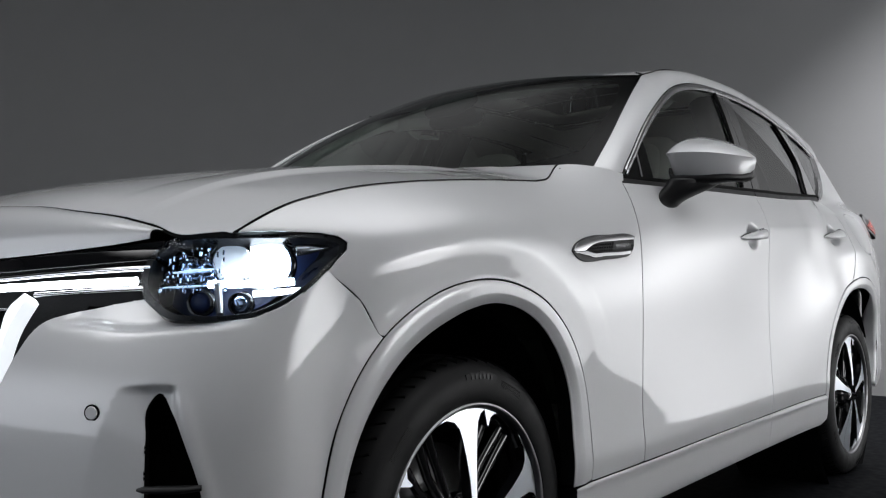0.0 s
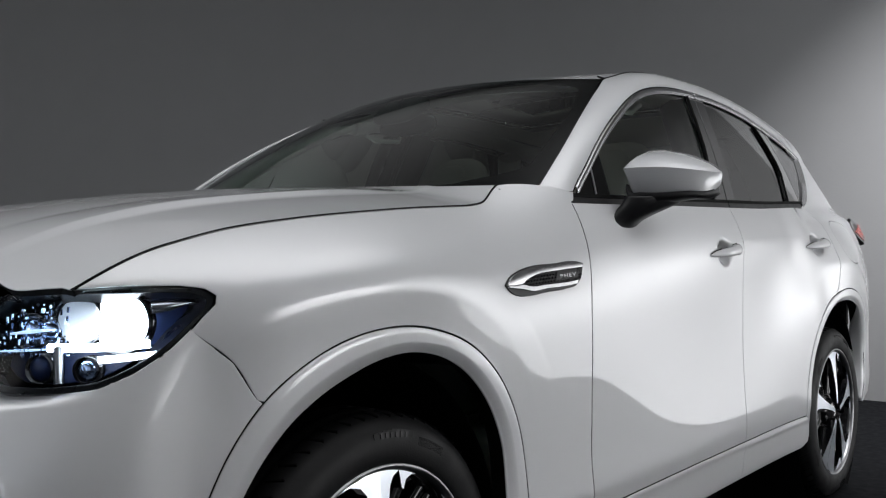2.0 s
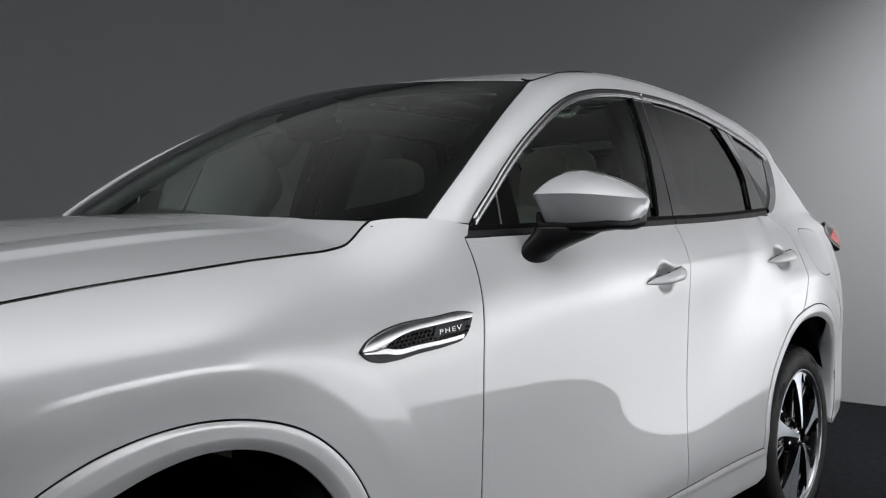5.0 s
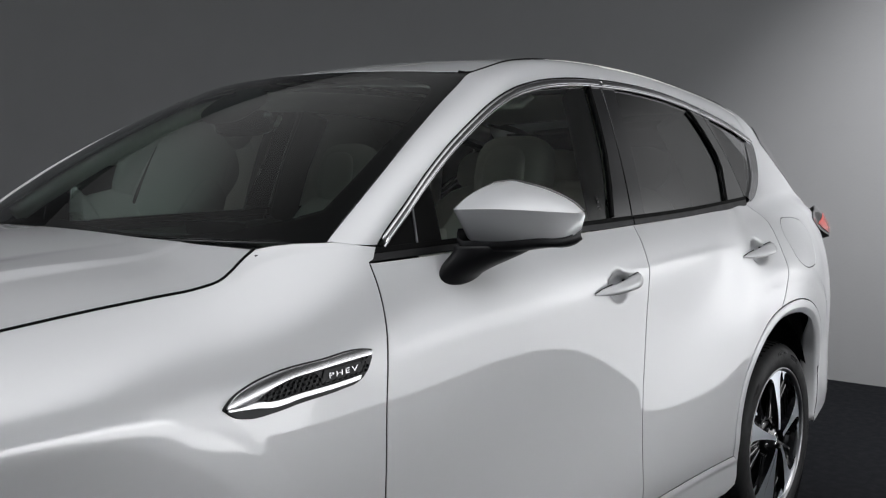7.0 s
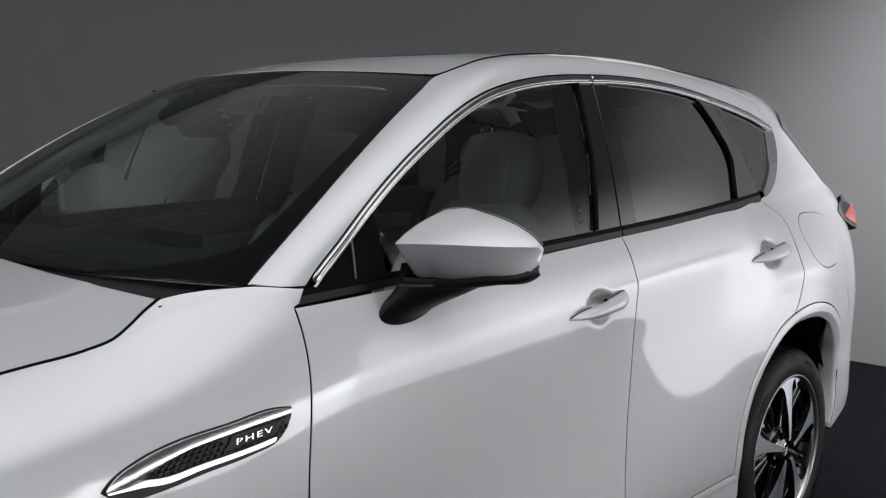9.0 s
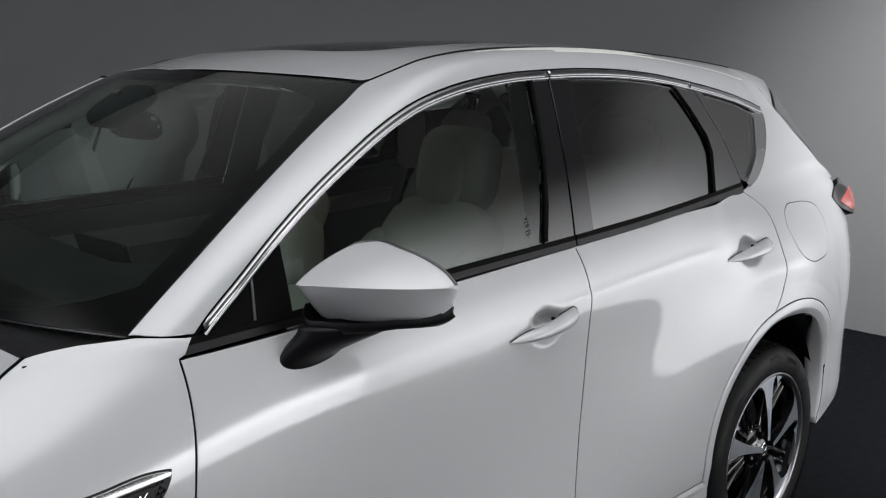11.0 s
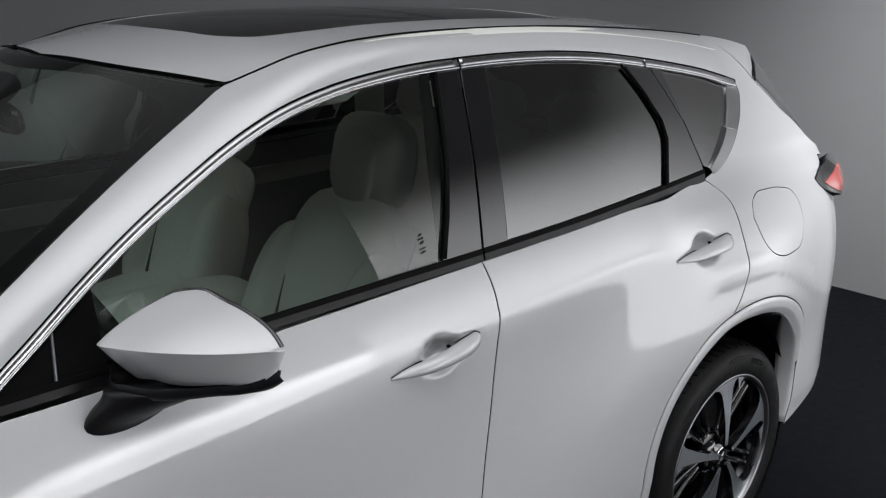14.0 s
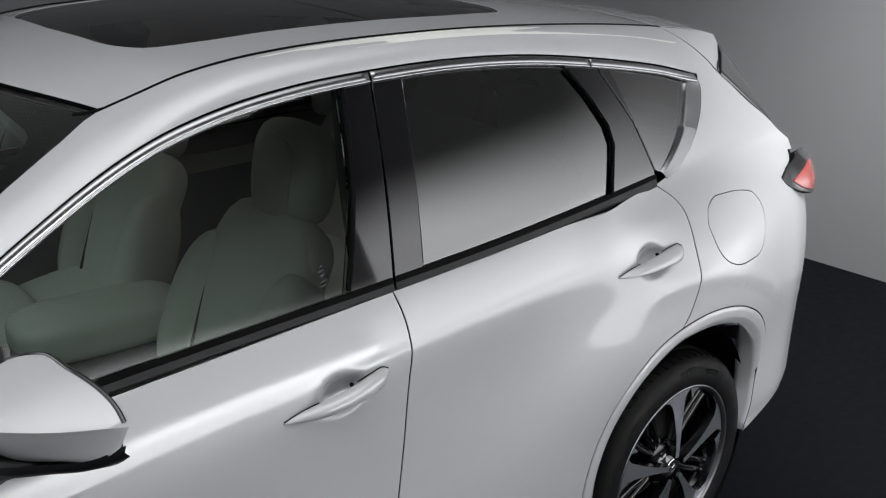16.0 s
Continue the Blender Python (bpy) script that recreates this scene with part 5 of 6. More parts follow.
def build_mirror(k):
    m = new("wing_mirror")
    m.parent = car
    tagged(m, "white wing mirror with black foot")
    us, vs = np.linspace(0, 1, 44) ** .9, np.sort(np.r_[np.linspace(0, 1, 41), .485, .492, .497, .503, .508, .515])
    u, v = np.meshgrid(us, vs, indexing="ij")
    P = mirror_cap(u, v)
    P[..., 1] *= k
    nu, nv = u.shape
    bm = bmesh.new()
    V = [[bm.verts.new(P[i, j]) for j in range(nv)] for i in range(nu)]
    for i in range(nu - 1):
        for j in range(nv - 1):
            bm.faces.new((V[i][j], V[i + 1][j], V[i + 1][j + 1], V[i][j + 1]))
    # ends closed towards the inside
    for i in (0, nu - 1):
        c = bm.verts.new(sum((q.co for q in V[i]), Vector()) / nv + Vector((.015, 0, 0)))
        for j in range(nv - 1):
            bm.faces.new((V[i][j], V[i][j + 1], c))
    bmesh.ops.recalc_face_normals(bm, faces=bm.faces)
    part("mirror_cap", bm, PAINT, m, "white painted mirror cap")
    # back with the glass
    bm = bmesh.new()
    ring_top = [bm.verts.new((float(M_REAR(s)) + .002, float(M_Y(s)) * k, float(M_TOP(s)) - .002)) for s in np.linspace(.10, .98, 24)]
    ring_bot = [bm.verts.new((float(M_REAR(s)) - .004, float(M_Y(s)) * k, float(M_BOT(s)) + .004)) for s in np.linspace(.14, .98, 24)]
    for i in range(23):
        bm.faces.new((ring_top[i], ring_top[i + 1], ring_bot[i + 1], ring_bot[i]))
    bmesh.ops.recalc_face_normals(bm, faces=bm.faces)
    part("mirror_glass", bm, CHROME, m, "silvered mirror glass")
    edge = [(float(M_REAR(s)) + .001, float(M_Y(s)) * k, float(M_TOP(s)) - .001) for s in np.linspace(0, 1, 30)]
    part("mirror_edge", tube(edge, .004, 8), GLOSS, m, "black mirror edge")
    # lower trim: a black tray under the cap
    bm = bmesh.new()
    rows = []
    for s in np.linspace(.06, .975, 30):
        y, zb = float(M_Y(s)) * k, float(M_BOT(s))
        xn = float(M_NOSE(s)) * .62 + float(M_REAR(s)) * .38
        xr = float(M_REAR(s)) - .002
        x0 = float(M_NOSE(s)) + .016
        d = .022 - .010 * s
        rows.append([bm.verts.new(q) for q in ((x0, y, zb + .004), (x0 - .004, y, zb - .006), (x0 + .006, y, zb - d), (xn + .02, y, zb - d - .004), (xr, y, zb - d * .6), (xr + .003, y, zb + .004))])
    for A, B in zip(rows, rows[1:]):
        for j in range(5):
            bm.faces.new((A[j], B[j], B[j + 1], A[j + 1]))
    bm.faces.new(rows[0])
    bm.faces.new(rows[-1][::-1])
    bmesh.ops.recalc_face_normals(bm, faces=bm.faces)
    part("lower_trim", bm, BLACK, m, "satin black lower trim")
    # foot on the door
    bm = bmesh.new()
    rows = []
    for t in np.linspace(0, 1, 14):
        e = t * t * (3 - 2 * t)
        ring_ = []
        for q in np.linspace(0, 2 * math.pi, 24, endpoint=False):
            co, si = math.cos(q), math.sin(q)
            lo = on(flank, 1.004 + .084 * co, 1.145 + .032 * si + .012 * co, -.004)
            hi = Vector((1.045 + .096 * co, -.975 + .045 * si - .03 * co, 1.204))
            c = lo * (1 - e) + hi * e
            ring_.append(bm.verts.new((c.x, c.y * k, lo.z * (1 - t) + hi.z * t)))
        rows.append(ring_)
    for A, B in zip(rows, rows[1:]):
        for j in range(24):
            bm.faces.new((A[j], A[(j + 1) % 24], B[(j + 1) % 24], B[j]))
    bm.faces.new(rows[0][::-1])
    bm.faces.new(rows[-1])
    bmesh.ops.recalc_face_normals(bm, faces=bm.faces)
    part("foot", bm, BLACK, m, "satin black mirror foot")
    # small camera and lamp under the tip
    part("lamp_dot", pillow((.012, .010, .008), (1.150, -1.098 * k, 1.214), n=8), SATIN, m, "small clear lamp")
    return m


build_mirror(1)
build_mirror(-1)


def letters(text, size, L, u, v, du, dv, out, mat, parent, label):
    """Raised lettering set along a surface, from (u, v) in steps du, dv for each unit of width."""
    cu = bpy.data.curves.new("lettering", "FONT")
    cu.body, cu.size, cu.extrude, cu.space_character = text, 1.0, .03, 1.25
    ob = bpy.data.objects.new("lettering", cu)
    scene.collection.objects.link(ob)
    me = bpy.data.meshes.new_from_object(ob.evaluated_get(bpy.context.evaluated_depsgraph_get()))
    bpy.data.objects.remove(ob)
    for q in me.vertices:
        x, y, z = q.co
        q.co = on(L, u + du * x * size - dv * y * size * .0 + y * size * .15, v + dv * x * size + y * size, out + z * .02)
    me.materials.clear()
    me.materials.append(mat)
    return put("lettering", me, parent, label)


WING_MID = spl([.34, .38, .42, .47, .56, .68], [.977, .986, .995, 1.004, 1.0125, 1.0185])
for side in (False, True):
    kw = dict(parent=None, face=LEFT, mirror=side, s=(.008, .004), seal=False)
    b = new("fender_badge")
    b.parent = car
    tagged(b, "chrome fender badge")
    kw["parent"] = b
    rim = ring(curve([(.337, .974), (.352, .986), (.395, 1.003), (.45, 1.014), (.56, 1.021), (.66, 1.026), (.684, 1.022)], 5), curve([(.681, 1.008), (.668, .988), (.645, .971), (.60, .963), (.50, .956), (.43, .950), (.385, .951), (.355, .960), (.337, .974)], 5)[:-1])
    sheet("badge_base", flank, rim, BLACK, out=.003, lip=.004, gap=.0, label="gloss black badge base", **kw)
    top = ring(curve([(.341, .975), (.356, .987), (.397, 1.002), (.45, 1.0125), (.56, 1.0195), (.66, 1.0245), (.681, 1.021)], 5), curve([(.679, 1.014), (.66, 1.013), (.56, 1.006), (.47, .998), (.43, .988), (.405, .977), (.37, .974)], 5))
    sheet("chrome_wing", lambda x, z, out=0.0: flank(x, z, out + .0018 * (1 - np.clip(np.abs(z - WING_MID(x)) / .0125, 0, 1.2) ** 2)), top, SATIN, out=.006, lip=.006, gap=.0, label="bright chrome upper wing", **kw)
    low_bar = ring(curve([(.342, .9725), (.37, .9715), (.405, .974), (.43, .970), (.50, .9725), (.60, .977), (.644, .981)], 5), curve([(.640, .974), (.60, .970), (.50, .965), (.43, .961), (.405, .965), (.37, .968), (.345, .970)], 5))
    sheet("chrome_bar", flank, low_bar, SATIN, out=.009, lip=.006, gap=.0, label="bright chrome lower bar", **kw)
    # honeycomb mesh of small domes
    bm = bmesh.new()
    for r in range(4):
        for c in range(19):
            x = .418 + c * .0132 + (r % 2) * .0066
            z = .9735 + r * .0076 + (x - .425) * .06
            if z < .988 + (x - .43) * .10 and x < .668 and not (.545 < x < .655 and r > 0):
                rim = []
                for q in range(6):
                    co, si = math.cos(radians(60 * q + 30)), math.sin(radians(60 * q + 30))
                    rim.append([bm.verts.new(Vector((1, -1 if side else 1, 1)) * on(flank, x + rr * co * 1.5, z + rr * si, oo)) for rr, oo in ((.0050, .003), (.0046, .0072), (.0036, .0072), (.0032, .003))])
                for A, B in zip(rim, rim[1:] + rim[:1]):
                    for k_ in range(3):
                        bm.faces.new((A[k_], B[k_], B[k_ + 1], A[k_ + 1]))
    bmesh.ops.recalc_face_normals(bm, faces=bm.faces)
    tagged(part("honeycomb", bm, BLACK, b, "black honeycomb mesh", smooth=False), kind="stuff")
    plate = ring([(.548, .981), (.647, .988), (.660, 1.006), (.560, 1.002)])
    sheet("name_plate", flank, plate, BLACK, out=.0065, lip=.003, gap=.0, label="gloss black name plate", **kw)
    if not side:
        letters("PHEV", .0138, flank, .564, .9865, 1.95, .13, .0075, SATIN, b, "silver letters")

# aerial line: sticker in the window corner as plain bars
for i, (x, z, w, hgt) in enumerate(((1.675, 1.300, .010, .004), (1.672, 1.292, .016, .004), (1.676, 1.283, .012, .006), (1.672, 1.272, .018, .003), (1.674, 1.264, .014, .004))):
    bm = bmesh.new()
    c = [on(sidewin, x + a, z + b, -.002) for a, b in ((0, 0), (w, .003), (w, hgt + .003), (0, hgt))]
    bm.faces.new([bm.verts.new(q) for q in c])
    bmesh.ops.solidify(bm, geom=bm.faces[:], thickness=.0006)
    part("window_mark", bm, MARK, car, "pale printed bars on the glass", smooth=False)
# ---- headlamps and grille ----
def nose_path(pts, out, k=1, n=6):
    c = curve(pts, n)
    p = nose(c[:, 0], c[:, 1], out)
    p[:, 1] *= k
    return p


for side in (False, True):
    k = -1 if side else 1
    lamp = new("headlamp")
    lamp.parent = car
    tagged(lamp, "lit projector headlamp behind a clear lens")
    edge = ring(curve(LAMP + LAMP[:1], 5)[:-1])
    mid = edge.mean(0)
    kw = dict(parent=lamp, face=FRONT, mirror=side, seal=False)
    sheet("lamp_lens", nose, edge, LENS, s=(.02, .01), out=-.002, lip=.004, gap=.001, label="clear lamp lens", **kw)
    inner_edge = mid + (edge - mid) * [.945, .915]
    sheet("lamp_bezel", nose, edge, LAMP_BLACK, s=(.02, .01), out=-.006, lip=.06, gap=.0, holes=(inner_edge,), label="gloss black lamp bezel", **kw)
    sheet("lamp_housing", lambda a, z, out=0.0: nose(a, z, out), mid + (edge - mid) * [1.0, .94], LAMP_DARK, s=(.03, .02), out=-.085, lip=.004, gap=.0, label="dark lamp housing", **kw)
    # main projector, second projector, lower pods
    # the second projector glows weakly to imitate light caught in its bowl
    for a, z, r, mat, dep in ((.262, .934, .044, LED, .055), (.330, .936, .036, BOWL_GLOW, .05), (.435, .920, .026, REFLECTOR, .045), (.395, .922, .020, REFLECTOR, .045), (.405, .866, .020, LAMP_DARK, .04), (.315, .864, .018, REFLECTOR, .05)):
        c, d = on(nose, a, z, -.08), on(nose, a, z, -.03)
        ax = (d - c).normalized()
        fwd = (ax * .25 + Vector((-.9, -.35, 0)) * .75).normalized()
        m = c + (d - c) * .4
        bmx = bmesh.new()
        q = fwd.to_track_quat("Z", "Y").to_matrix().to_4x4()
        bmesh.ops.create_uvsphere(bmx, u_segments=28, v_segments=14, radius=1, matrix=Matrix.Translation(m) @ q @ Matrix.Diagonal((r, r, r * .55, 1)))
        bmesh.ops.transform(bmx, matrix=Matrix.Diagonal((1, k, 1, 1)), verts=bmx.verts)
        if k < 0:
            bmesh.ops.reverse_faces(bmx, faces=bmx.faces)
        part("projector", bmx, mat, lamp, "lit projector lens" if mat is LED else "lamp projector")
        # ring round it
        bmx = bmesh.new()
        g = []
        for j in range(32):
            w = 2 * math.pi * j / 32
            g.append([bmx.verts.new(Matrix.Translation(m) @ q @ Vector((rr * math.cos(w), rr * math.sin(w), zz))) for rr, zz in ((r * 1.02, -.012), (r * 1.12, .010), (r * 1.2, -.012))])
        for j in range(32):
            A, B = g[j], g[(j + 1) % 32]
            for i in range(2):
                bmx.faces.new((A[i], A[i + 1], B[i + 1], B[i]))
        bmesh.ops.transform(bmx, matrix=Matrix.Diagonal((1, k, 1, 1)), verts=bmx.verts)
        bmesh.ops.recalc_face_normals(bmx, faces=bmx.faces)
        part("projector_ring", bmx, GLOSS, lamp, "black projector ring")
    # running light: an L along the lower edge of the projectors
    part("running_light", tube(nose_path([(.385, .899), (.33, .899), (.28, .900), (.215, .903)], -.028, k), .0065, 8), LED, lamp, "white running light bar")
    part("trim_bar", tube(nose_path([(.30, .882), (.24, .886), (.185, .892)], -.016, k), [.0055, .0055, .002], 8), DRL, lamp, "white running light bar")
    part("trim_bar", tube(nose_path([(.215, .958), (.18, .960), (.135, .964)], -.018, k), [.010, .008, .001], 8), SATIN, lamp, "bright lamp trim")
    part("divider", tube(nose_path([(.365, .90), (.362, .87), (.36, .848)], -.02, k), .007, 6), DULL, lamp, "grey lamp divider")
    dice = random.Random(4)
    # streaks and glints of the reflector, drawn as small glowing pieces
    part("trim_bar", tube(nose_path([(.375, .926), (.42, .923), (.468, .919)], -.03, k), [.0012, .003, .0015], 8), GLINT_BLUE, lamp, "glowing bar drawn as a bluish streak")
    part("trim_bar", tube(nose_path([(.385, .897), (.43, .895), (.485, .893)], -.03, k), [.001, .0022, .001], 8), GLINT_BLUE, lamp, "glowing bar drawn as a bluish streak")
    for i in range(150):
        a, z = .345 + .15 * dice.random(), .886 + .078 * dice.random() ** 1.6
        p = on(nose, a, z, -.045 + .02 * dice.random())
        part("reflector_facet", slab((.0012 + .002 * dice.random(), .001 + .005 * dice.random() ** 2, .002 + .008 * dice.random() ** 2), (p.x, p.y * k, p.z), (9 * dice.random(), 12 * dice.random(), -40 - 30 * dice.random())), (REFLECTOR, GLINT_BLUE, REFLECTOR, REFLECTOR)[i % 4], lamp, "reflector facet, one in four glowing as a bluish glint", smooth=False)
    # grille wing: black surround, chrome bars, running light
    part("grille_bar", tube(nose_path([(.508, .928), (.60, .924), (.70, .917), (.80, .908), (1.0, .90)], -.012, k), .0065, 10), CHROME, car, "chrome grille bar")
    part("grille_light", tube(nose_path([(.531, .905), (.60, .902), (.66, .899), (.78, .892), (.90, .888)], -.006, k), .0078, 10), DRL, car, "white light bar in the grille")
    part("grille_bar", tube(nose_path([(.512, .892), (.58, .889), (.66, .884), (.712, .880)], -.006, k), .0045, 8), CHROME, car, "chrome grille bar")
    wing = ring(curve([(.715, .883), (.728, .86), (.722, .81), (.722, .75), (.726, .66), (.735, .55), (.76, .47), (.80, .44)], 5), curve([(.80, .40), (.745, .43), (.716, .53), (.711, .64), (.709, .73), (.711, .79), (.712, .84), (.708, .876)], 5))
    sheet("grille_wing", nose, ring(wing * [1, 1] + [.012, 0]), WING, car, FRONT, s=(.012, .012), out=.002, lip=.03, gap=.0, seal=False, mirror=side, label="lit white grille wing")
    gap_ = ring([(.47, .86), (.47, .955), (1.0, .925), (1.0, .30), (.70, .30), (.69, .70), (.64, .86)])
    sheet("grille_back", nose, gap_, LINER, car, FRONT, s=(.04, .03), out=-.05, lip=.003, gap=.0, seal=False, mirror=side, label="black grille recess")
    sheet("grille_top", nose, ring([(.49, .976), (.592, .965), (.696, .955), (.80, .944), (1.0, .934), (1.0, .912), (.80, .922), (.60, .938), (.50, .944)]), GLOSS, car, FRONT, s=(.03, .01), out=-.004, lip=.04, gap=.0, seal=False, mirror=side, label="gloss black grille top")
    for r in range(9):
        z = .85 - r * .05
        part("grille_slat", tube(nose_path([(.735 + (.02 if r > 6 else 0), z), (.86, z), (1.0, z)], -.035, k), .010, 6, .5), GLOSS, car, "gloss black grille slat")
    # vent fin and parking sensor
    part("vent_fin", tube(nose_path([(.480, .566), (.47, .566), (.45, .566), (.42, .566), (.385, .568)], .004, k), [.004, .010, .012, .012, .008], 8, .6), BLACK, car, "black fin across the bumper vent")
    c = on(nose, .551, .688, .0)
    d = (on(nose, .551, .688, .01) - c).normalized()
    q = d.to_track_quat("Z", "Y").to_matrix().to_4x4()
    bmx = bmesh.new()
    bmesh.ops.create_cone(bmx, cap_ends=True, segments=28, radius1=.0125, radius2=.0105, depth=.008, matrix=Matrix.Translation(c) @ q)
    bmesh.ops.transform(bmx, matrix=Matrix.Diagonal((1, k, 1, 1)), verts=bmx.verts)
    bmesh.ops.recalc_face_normals(bmx, faces=bmx.faces)
    part("parking_sensor", bmx, PAINT, car, "round parking sensor", bevel=.001)
    bmx = bmesh.new()
    bmesh.ops.create_cone(bmx, cap_ends=True, segments=28, radius1=.0140, radius2=.0140, depth=.0022, matrix=Matrix.Translation(c + d * .0005) @ q)
    bmesh.ops.transform(bmx, matrix=Matrix.Diagonal((1, k, 1, 1)), verts=bmx.verts)
    bmesh.ops.recalc_face_normals(bmx, faces=bmx.faces)
    part("sensor_gap", bmx, GAP, car, "dark ring round the sensor", smooth=False)
# ---- cabin ----
cab = new("cabin")
cab.parent = car
tagged(cab, "dark cabin with pale leather seats")


def build_seat(x, y, tilt=22, k=1):
    seat = new("front_seat")
    seat.parent = cab
    tagged(seat, "pale leather front seat")
    part("seat_cushion", pillow((.52, .50, .17), (x + .08, y, .80), (0, -8, 0), 3.2), LEATHER, seat)
    part("cushion_front", pillow((.20, .46, .13), (x - .14, y, .84), (0, -14, 0), 2.6), LEATHER, seat)
    # backrest with shoulders and side bolsters
    part("backrest", pillow((.14, .46, .56), (x + .265, y, 1.03), (0, tilt, 0), 3.4), LEATHER, seat)
    part("shoulder_pad", pillow((.13, .44, .22), (x + .335, y, 1.175), (0, tilt + 2, 0), 3.0), LEATHER, seat)
    for s in (-1, 1):
        part("bolster", pillow((.19, .13, .44), (x + .225, y + s * .205, .98), (0, tilt, -s * 10), 2.5), LEATHER, seat)
        part("seat_strip", pillow((.016, .018, .26), (x + .183, y + s * .130, .985), (s * -6, tilt + 1, 0), 4), PIPING, seat, "dark strip in the backrest")
        part("backrest_seam", tube([(x + .215 + .06 * t, y + s * (.11 + .04 * math.sin(t * 3)), .98 + .22 * t) for t in np.linspace(0, 1, 8)], .0022, 6), PIPING, seat, "stitched seam")
    part("headrest", pillow((.12, .29, .25), (x + .405, y, 1.372), (0, tilt - 10, 0), 3.3), LEATHER, seat)
    part("headrest_face", pillow((.05, .17, .20), (x + .350, y, 1.365), (0, tilt - 10, 0), 3.0), LEATHER, seat)
    for s in (-1, 1):
        part("headrest_post", tube([(x + .365, y + s * .06, 1.20), (x + .395, y + s * .06, 1.30)], .007, 8), SATIN, seat, "steel headrest post")
    part("seat_base", slab((.46, .44, .28), (x, y, .58)), TRIM_DARK, seat, "dark seat base", bevel=.03)
    return seat


build_seat(1.48, -.40)
build_seat(1.48, .40)
bench = new("rear_bench")
bench.parent = cab
tagged(bench, "pale leather rear bench")
part("bench_cushion", pillow((.52, 1.24, .20), (2.25, 0, .78), (0, -8, 0), 4), LEATHER, bench)
part("bench_back", pillow((.18, 1.24, .62), (2.58, 0, 1.06), (0, 24, 0), 4), LEATHER, bench)
for y in (-.40, 0, .40):
    part("bench_headrest", pillow((.11, .26, .18), (2.72, y, 1.40), (0, 18, 0), 2.8), LEATHER, bench)

# dashboard, screen, wheel
bm = bmesh.new()
rows = []
for y in np.linspace(-.78, .78, 24):
    hood_ = .035 * math.exp(-((y + .40) / .17) ** 2)
    rows.append([bm.verts.new(q) for q in ((.66, y, 1.185), (.80, y, 1.205 + hood_ * .4), (.95, y, 1.195 + hood_), (1.02, y, 1.165 + hood_), (1.045, y, 1.12), (1.03, y, 1.02), (1.02, y, .88), (.95, y, .70))])
for A, B in zip(rows, rows[1:]):
    for j in range(7):
        bm.faces.new((A[j], A[j + 1], B[j + 1], B[j]))
bmesh.ops.recalc_face_normals(bm, faces=bm.faces)
part("dashboard", bm, TRIM_DARK, cab, "dark padded dashboard")
part("dash_screen", slab((.014, .26, .060), (.985, -.02, 1.205), (0, -14, 4)), GLOSS, cab, "black centre screen", bevel=.006)
part("dash_trim", slab((.02, .60, .05), (1.045, .38, 1.06)), LEATHER, cab, "pale dashboard trim", bevel=.008)
sw = new("steering_wheel")
sw.parent = cab
sw.matrix_basis = pose(1.15, -.40, 1.06, 0, 66, 0)
ringp = [(.185 * math.cos(a), .185 * math.sin(a), 0) for a in np.linspace(0, 2 * math.pi, 49)]
part("steering_rim", tube(ringp, .016, 10, cap=False), TRIM_DARK, sw, "black leather wheel rim")
part("steering_hub", pillow((.13, .15, .05), (0, 0, -.015), p=3), TRIM_DARK, sw)
for a in (0, 180, 270):
    part("steering_spoke", tube([(.04 * math.cos(radians(a + 90)), .04 * math.sin(radians(a + 90)), -.01), (.18 * math.cos(radians(a + 90)), .18 * math.sin(radians(a + 90)), 0)], [.022, .012], 8, .5), SATIN if a != 270 else TRIM_DARK, sw)
part("console_armrest", pillow((.46, .24, .13), (1.50, 0, .93), (0, 2, 0), 4), LEATHER, cab, "pale leather centre armrest")
part("centre_console", slab((1.0, .24, .42), (1.35, 0, .68)), TRIM_DARK, cab, "dark centre console", bevel=.03)
part("cabin_floor", slab((2.5, 1.44, .04), (1.85, 0, .40)), TRIM_PALE, cab, "grey cabin carpet", bevel=.005)
part("load_floor", slab((.9, 1.3, .06), (3.15, 0, .84)), TRIM_DARK, cab, "dark load floor", bevel=.01)

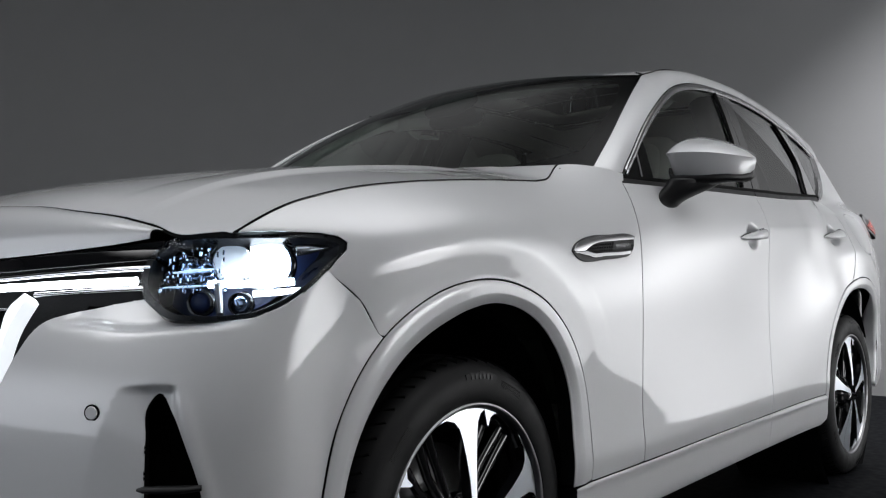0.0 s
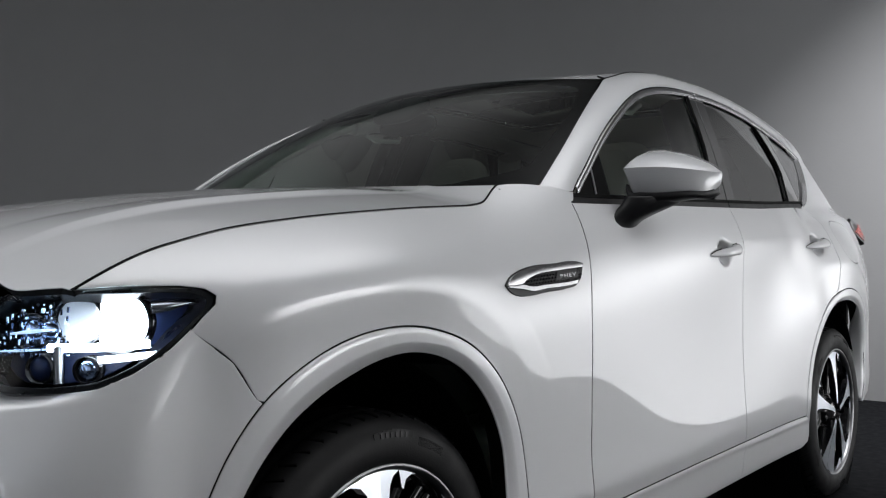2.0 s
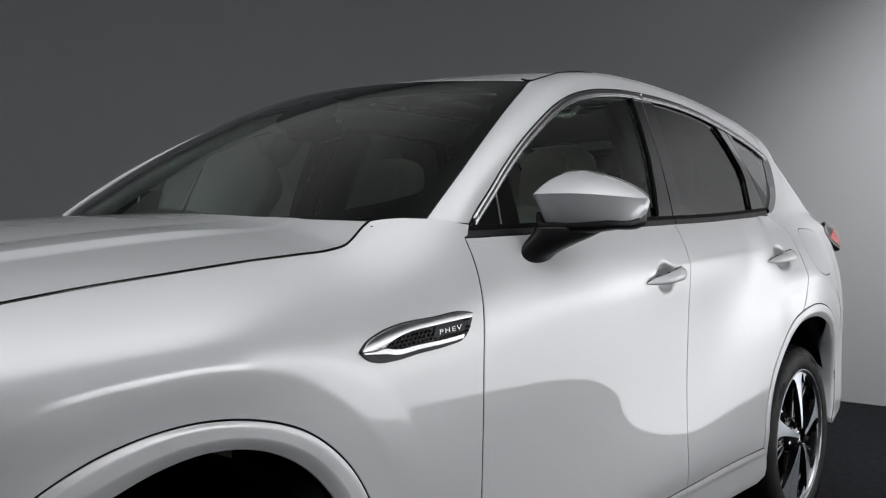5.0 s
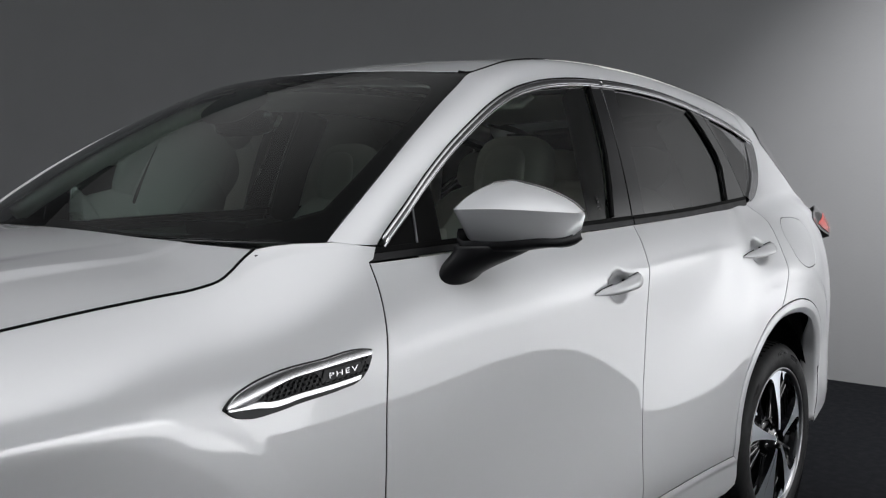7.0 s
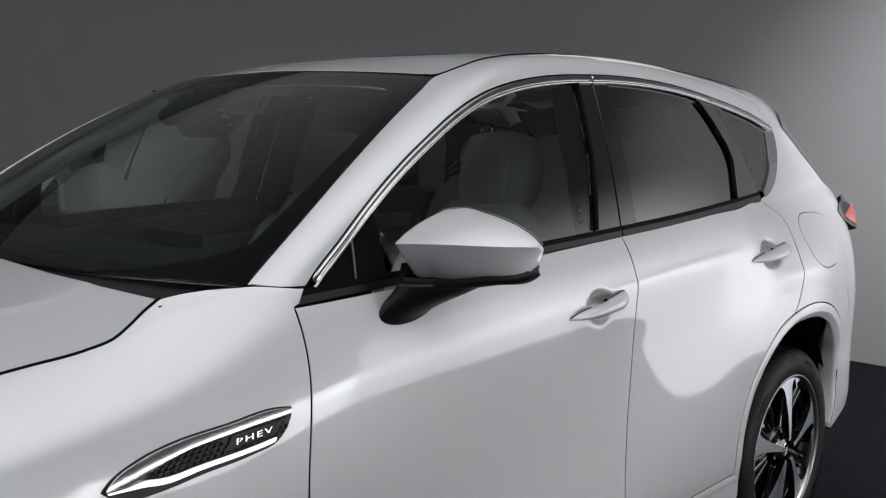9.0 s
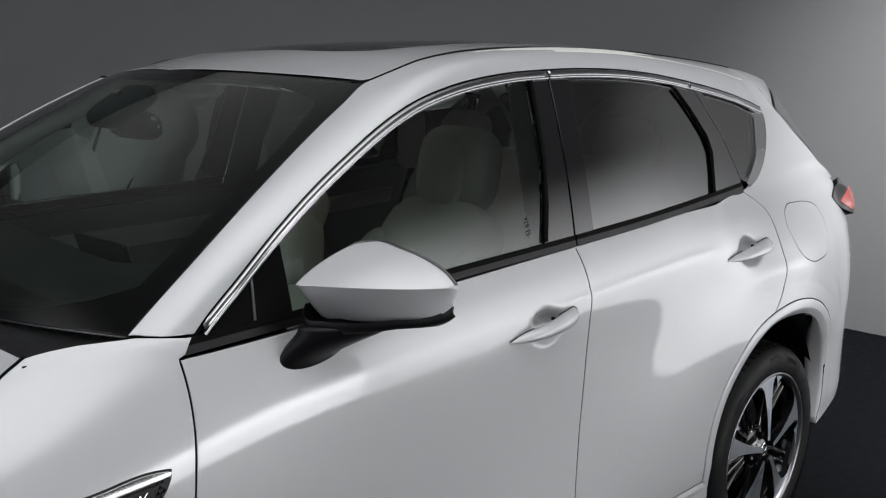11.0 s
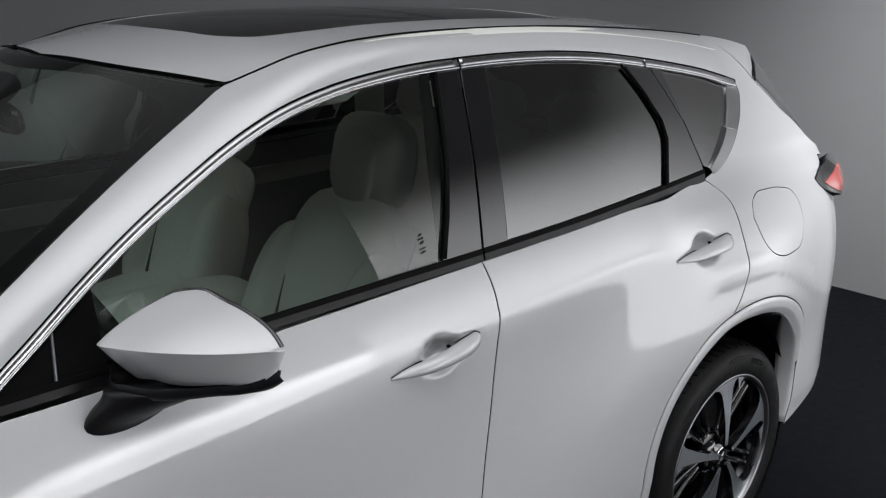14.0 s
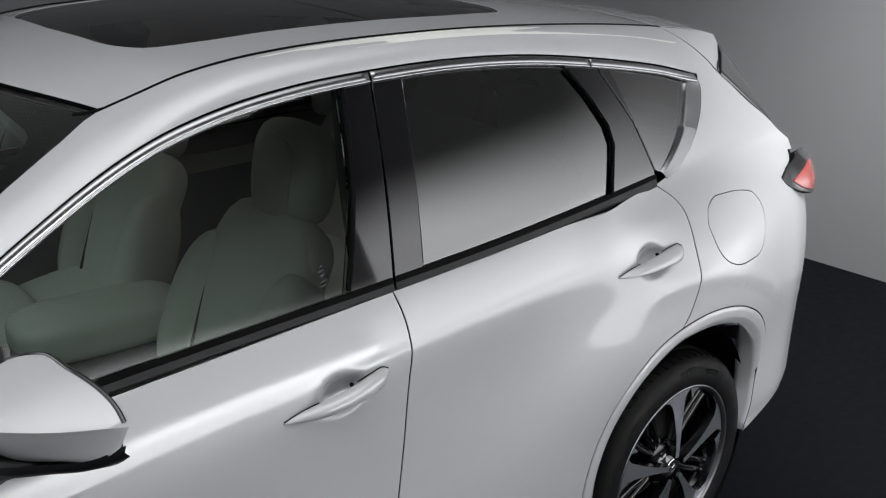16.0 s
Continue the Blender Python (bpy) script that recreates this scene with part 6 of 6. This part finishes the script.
# headliner, with the roof opening, and pillar linings
hl_loop = ring([(1.30, -.56), (1.5, -.575), (2.2, -.565), (3.0, -.53), (3.1, 0), (3.0, .53), (2.2, .565), (1.5, .575), (1.30, .56), (1.22, 0)])
sun_in = ring([(1.56, -.40), (2.50, -.40), (2.50, .40), (1.56, .40)])
sheet("headliner", roof, hl_loop, LINING, cab, (0, 0, -1), s=(.08, .08), out=-.045, lip=.004, holes=(sun_in,), seal=False, label="grey cloth headliner")
for side in (False, True):
    k = -1 if side else 1
    sheet("door_lining", flank, ring([(.78, 1.16), (2.74, 1.235), (2.72, .95), (2.40, .62), (2.36, .46), (.80, .46)]), TRIM_PALE, cab, (0, 1, 0), s=(.08, .06), out=-.075, lip=.003, mirror=side, seal=False, label="pale grey door lining")
    sheet("armrest_trim", flank, ring([(.90, 1.08), (2.68, 1.13), (2.68, 1.06), (.90, 1.0)]), LEATHER, cab, (0, 1, 0), s=(.08, .04), out=-.085, lip=.01, mirror=side, seal=False, label="pale leather door trim")
    part("pillar_lining", tube([tuple(on(sidewin, x, z, -.095) * 1) if not side else tuple(Vector((1, -1, 1)) * on(sidewin, x, z, -.095)) for x, z in ((1.86, 1.20), (1.88, 1.42), (1.92, 1.62))], .055, 10), TRIM_DARK, cab, "dark inner pillar lining")
    part("pillar_lining", tube([tuple(on(sidewin, x, z, -.105) * 1) if not side else tuple(Vector((1, -1, 1)) * on(sidewin, x, z, -.105)) for x, z in ((2.70, 1.25), (2.66, 1.42), (2.58, 1.58))], .06, 10), LINING, cab, "grey inner pillar lining")
    # pale lining stands in for the glass's reflection along the pillar
    pil = [on(rail, u, .55, -.035) for u in np.linspace(.78, 1.5, 12)]
    part("pillar_lining", tube([(q.x, q.y * k, q.z) for q in pil], .03, 8), LINING, cab, "pale windscreen pillar lining")
    rl = [on(rail, u, .55, -.045) for u in np.linspace(1.45, 3.1, 16)]
    part("rail_lining", tube([(q.x, q.y * k, q.z) for q in rl], .04, 8), LINING, cab, "grey roof side lining")
    part("grab_handle", tube([(1.5, -.60 * k, 1.585), (1.53, -.58 * k, 1.56), (1.68, -.575 * k, 1.57), (1.71, -.595 * k, 1.60)], .010, 8), LINING, cab, "grey grab handle")
im = new("inside_mirror")
im.parent = cab
part("mirror_body", pillow((.035, .25, .075), (1.10, -.0, 1.515), (0, -8, 4), 3.5, 12), GLOSS, im, "black inside mirror")
part("mirror_stalk", tube([(1.06, 0, 1.60), (1.09, 0, 1.55)], .012, 8), TRIM_DARK, im)
part("sensor_box", pillow((.16, .20, .05), (1.07, 0, 1.563), (0, -32, 0), 3.5, 12), TRIM_DARK, im, "black sensor cover")
# plate added to block the bright backdrop seen through the tail's gap
part("tailgate_gap_plate", slab((.03, 1.46, .42), (3.46, 0, 1.02)), TRIM_DARK, cab, "dark plate behind the tailgate that closes a gap", bevel=.01)
